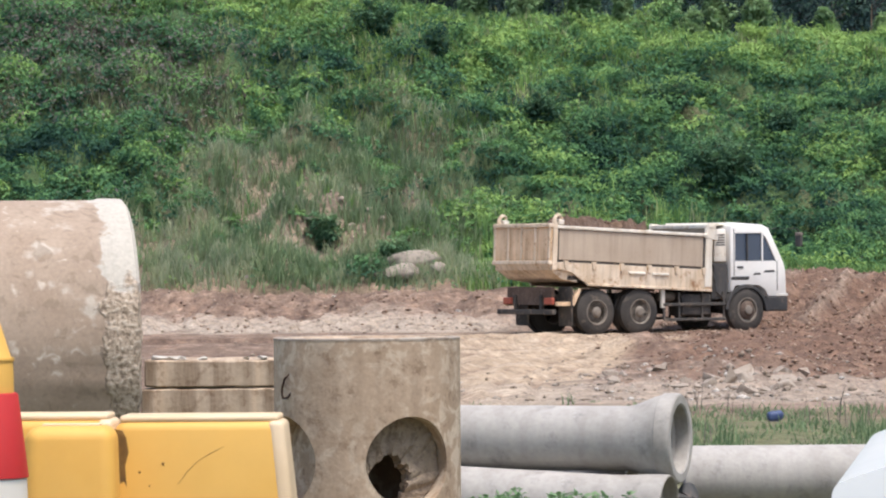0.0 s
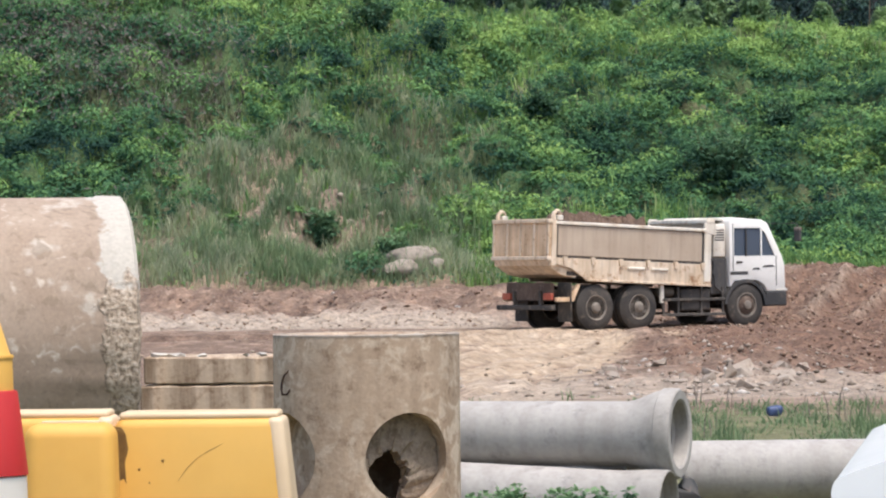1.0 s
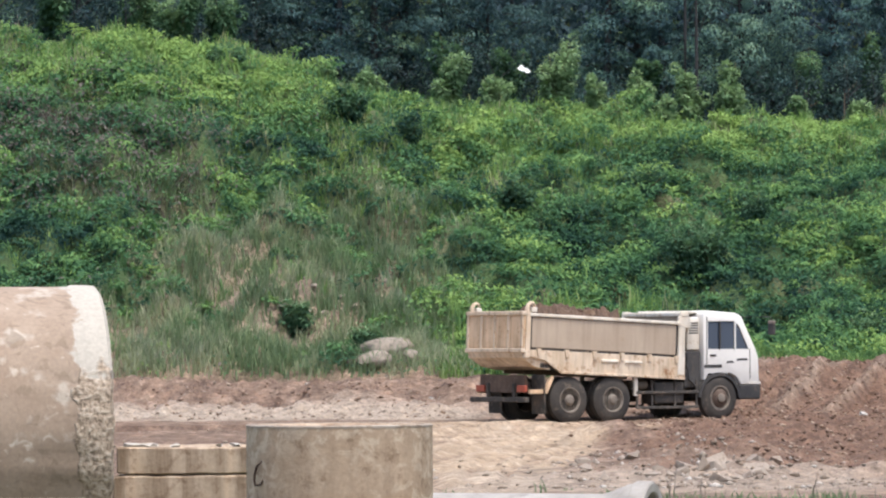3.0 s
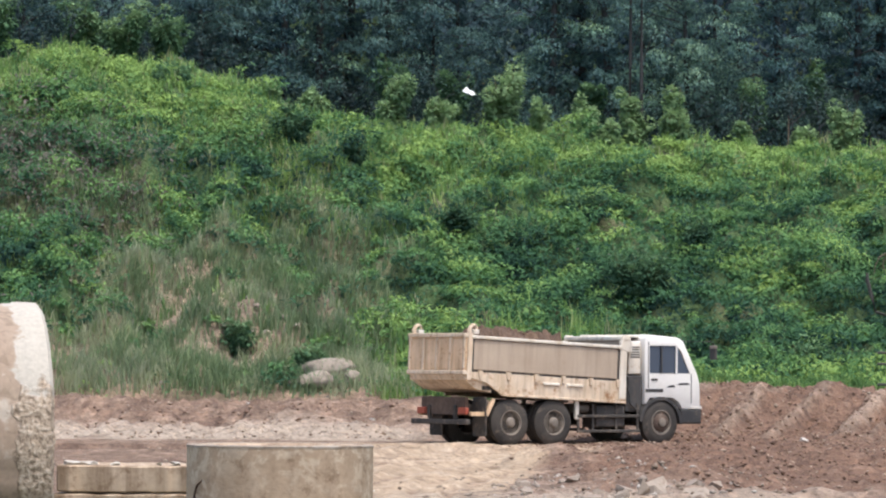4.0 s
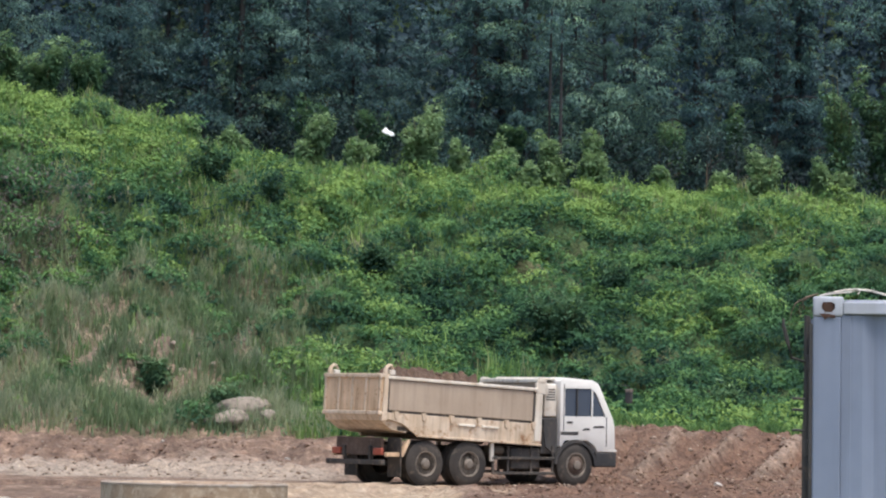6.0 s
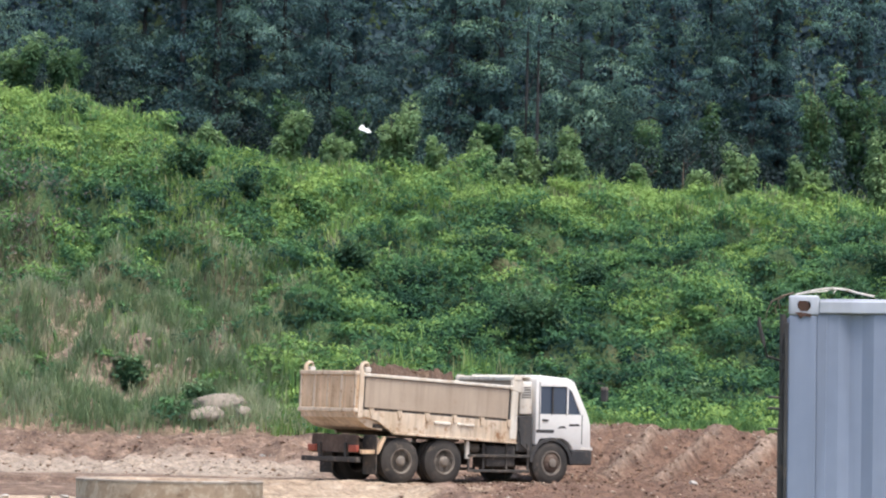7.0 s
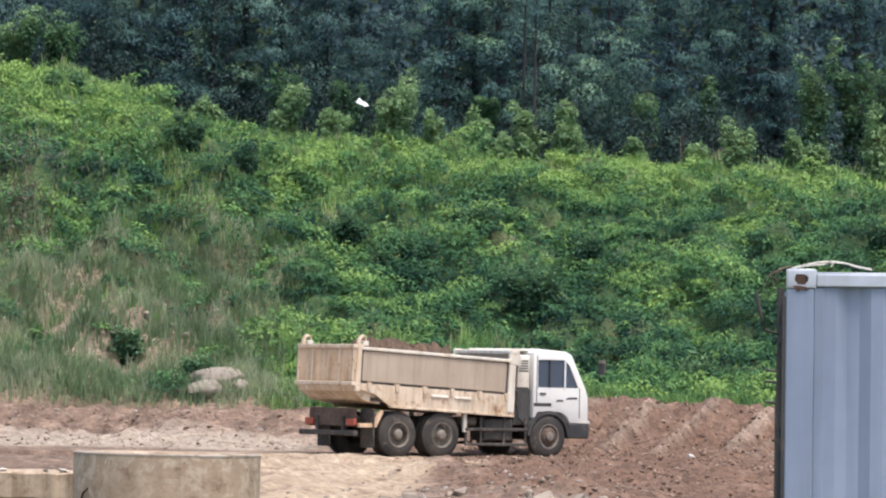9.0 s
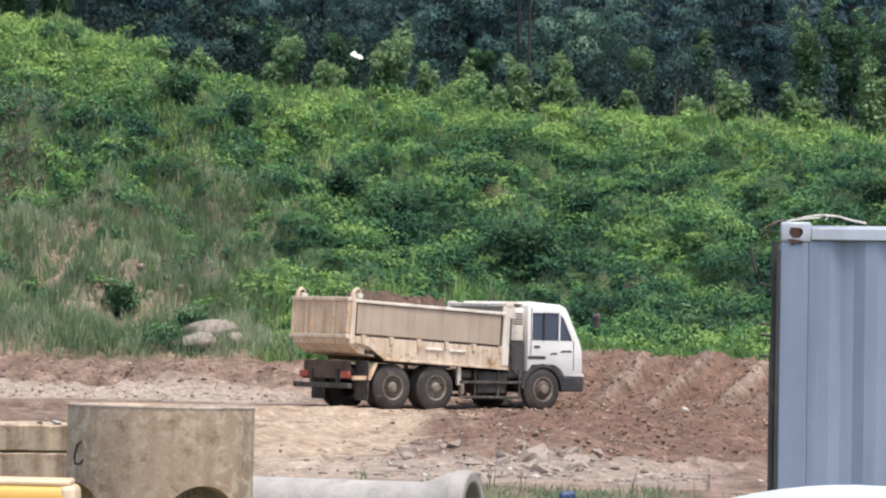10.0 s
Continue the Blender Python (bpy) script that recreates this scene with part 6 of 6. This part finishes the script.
for s in (-1, 1):
    yy = s * (CABW - 0.035)
    part("side_window", prism([(4.19, 1.73), (4.19, 2.39), (4.98, 2.39), (5.13, 2.27), (5.43, 1.73)], yy - 0.012, yy + 0.012), DARK_GLASS, cab, "dark side glass")
    yo = s * CABW
    part("window_divider", cube(4.52, 4.56, yo - 0.03, yo + 0.004, 1.72, 2.40, 0.004, 1), DARK_STEEL, cab)
    part("window_divider", prism([(4.98, 1.72), (5.02, 1.72), (5.02, 2.38), (4.98, 2.39)], yo - 0.03, yo + 0.004), CAB_WHITE, cab)
    dline = yo + s * 0.002
    for x0_, x1_, z0_, z1_ in ((4.135, 4.155, 1.36, 2.5), (5.46, 5.48, 1.0, 1.72)):
        part("door_seam", cube(x0_, x1_, dline - 0.004, dline + 0.004, z0_, z1_), DARK_STEEL, cab)
    part("door_handle", cube(4.24, 4.42, dline - 0.02, dline + 0.02, 1.55, 1.60, 0.01, 2), DARK_STEEL, cab, "black door handle")
    for k, (a0, a1, zz) in enumerate(((4.72, 4.98, 1.38), (5.04, 5.42, 1.44))):
        part("door_mark", prism([(a0, zz), (a1, zz + 0.01), (a1 - 0.05, zz + 0.06), (a0 + 0.06, zz + 0.05)], dline - 0.003, dline + 0.003), DARK_STEEL, cab, "dark painted mark")
    part("lower_trim", cube(4.06, 4.60, dline - 0.006, dline + 0.006, 1.27, 1.35, 0.004, 1), DARK_STEEL, cab)
    # wheel arch
    arch = [(4.52 + 0.66 * math.cos(t), 0.5 + 0.66 * math.sin(t)) for t in np.linspace(0.05, math.pi - 0.1, 16)]
    inner = [(4.52 + 0.58 * math.cos(t), 0.5 + 0.58 * math.sin(t)) for t in np.linspace(math.pi - 0.1, 0.05, 16)]
    part("wheel_arch", prism(arch + inner, s * 1.0 - 0.2, s * 1.0 + 0.2), DARK_STEEL, cab, "black plastic wheel arch", 40)
    part("headlight", cube(5.70, 5.80, s * 0.92 - 0.16, s * 0.92 + 0.16, 0.74, 0.90, 0.02, 2), WHITE_PLASTIC, cab)
    part("mirror_arm", tube([(5.25, s * 1.1, 2.50), (5.86, s * 1.42, 2.50), (5.92, s * 1.48, 2.46), (5.92, s * 1.48, 2.05)], 0.014, 6), DARK_STEEL, cab)
    mir = part("mirror", cube(5.88, 5.96, s * 1.48 - 0.11, s * 1.48 + 0.11, 2.06, 2.40, 0.025, 2), DARK_STEEL, cab, "black wing mirror")
    part("mirror_cap", cube(5.87, 5.97, s * 1.48 - 0.115, s * 1.48 + 0.115, 2.32, 2.41, 0.03, 3), RIM, mir, "dusty grey upper housing")
    part("step", cube(4.02, 4.10, s * 1.05 - 0.12, s * 1.05 + 0.12, 0.40, 0.48, 0.01, 1), DARK_STEEL, cab)
part("windscreen", prism([(5.26, 2.47), (5.28, 2.48), (5.69, 1.72), (5.67, 1.70)], -1.0, 1.0), DARK_GLASS, cab, "dark windscreen")
part("front_bumper", cube(5.15, 5.80, -CABW, CABW, 0.50, 0.86, 0.04, 3), DARK_STEEL, cab, "dark grey bumper")
part("bumper_strip", cube(5.45, 5.81, -CABW - 0.004, CABW + 0.004, 0.86, 0.93, 0.015, 2), WHITE_PLASTIC, cab)
# Black block stands in for the shaded gap between bed and cab.
part("cab_gap_shade", cube(3.50, 4.0, -1.10, 1.10, 0.80, 1.68, 0.03, 2), DARK_STEEL, truck, "black block for the shaded gap behind the cab")
intake = part("air_intake", cube(3.58, 3.96, -1.12, -0.72, 1.70, 2.50, 0.04, 3), CREAM, truck, "dusty cream air intake behind the cab", 40)
for k in range(5):
    part("grille_slat", cube(3.63, 3.91, -1.128, -1.11, 2.10 + 0.06 * k, 2.13 + 0.06 * k, 0.004, 1), DARK_STEEL, intake)
part("hose", tube([(3.56, -1.13, 1.62), (3.54, -1.16, 1.3), (3.6, -1.16, 1.0), (3.8, -1.14, 0.85)], 0.03, 8), DARK_STEEL, truck, "", 40)

# the bed stands tail-high on the chassis
TIP = Matrix.Translation((3.4, 0, 1.0)) @ Matrix.Rotation(radians(2.8), 4, "Y") @ Matrix.Translation((-3.4, 0, -1.14))
for o in truck.children:
    if o.name.split(".")[0] in ("bed_floor", "bed_sill", "bed_side", "rear_post", "post_hook", "post_gap_shade", "front_post", "post_bracket", "gusset", "latch", "headboard", "headboard_rail", "cab_guard", "tailgate", "tail_apron"):
        o.matrix_basis = TIP

# load: a heap of earth with a few boulders
bm = bmesh.new()
bmesh.ops.create_grid(bm, x_segments=60, y_segments=32, size=1.0)
for v in bm.verts:
    u_, v_ = v.co.x, v.co.y
    f = max(0.0, 1 - abs(u_) ** 3) * max(0.0, 1 - abs(v_) ** 4)
    v.co = Vector((0.62 + u_ * 1.80, v_ * 1.13, 2.05 + 0.66 * f + 0.30 * f * noise.noise(Vector((u_ * 5, v_ * 3, 1))) + 0.12 * noise.noise(Vector((u_ * 17, v_ * 10, 3)))))
load = part("soil_load", bm, LOAD, None, "", 0)
load.matrix_basis = truck.matrix_basis @ TIP
tagged(load, "heap of brown earth filling the truck bed", "soil")
tm = truck.matrix_basis @ TIP
for k, (lx, ly, lz, s) in enumerate([(0.9, -0.5, 2.62, 0.26), (1.25, -0.3, 2.66, 0.2), (0.3, -0.2, 2.64, 0.18), (1.6, -0.6, 2.58, 0.24), (1.85, 0.1, 2.45, 0.2), (-0.3, -0.4, 2.5, 0.16), (1.5, 0.3, 2.68, 0.2)]):
    chunk(tm @ pose(lx, ly, lz - 0.08, 10 * k, 13 * k, 40 * k), 500 + k, (s * 1.3, s, s * 0.7), LOAD if k else SOIL_LUMP, "boulder", "soil-covered boulder lying on the loaded earth", "boulder", "boulders in the load")
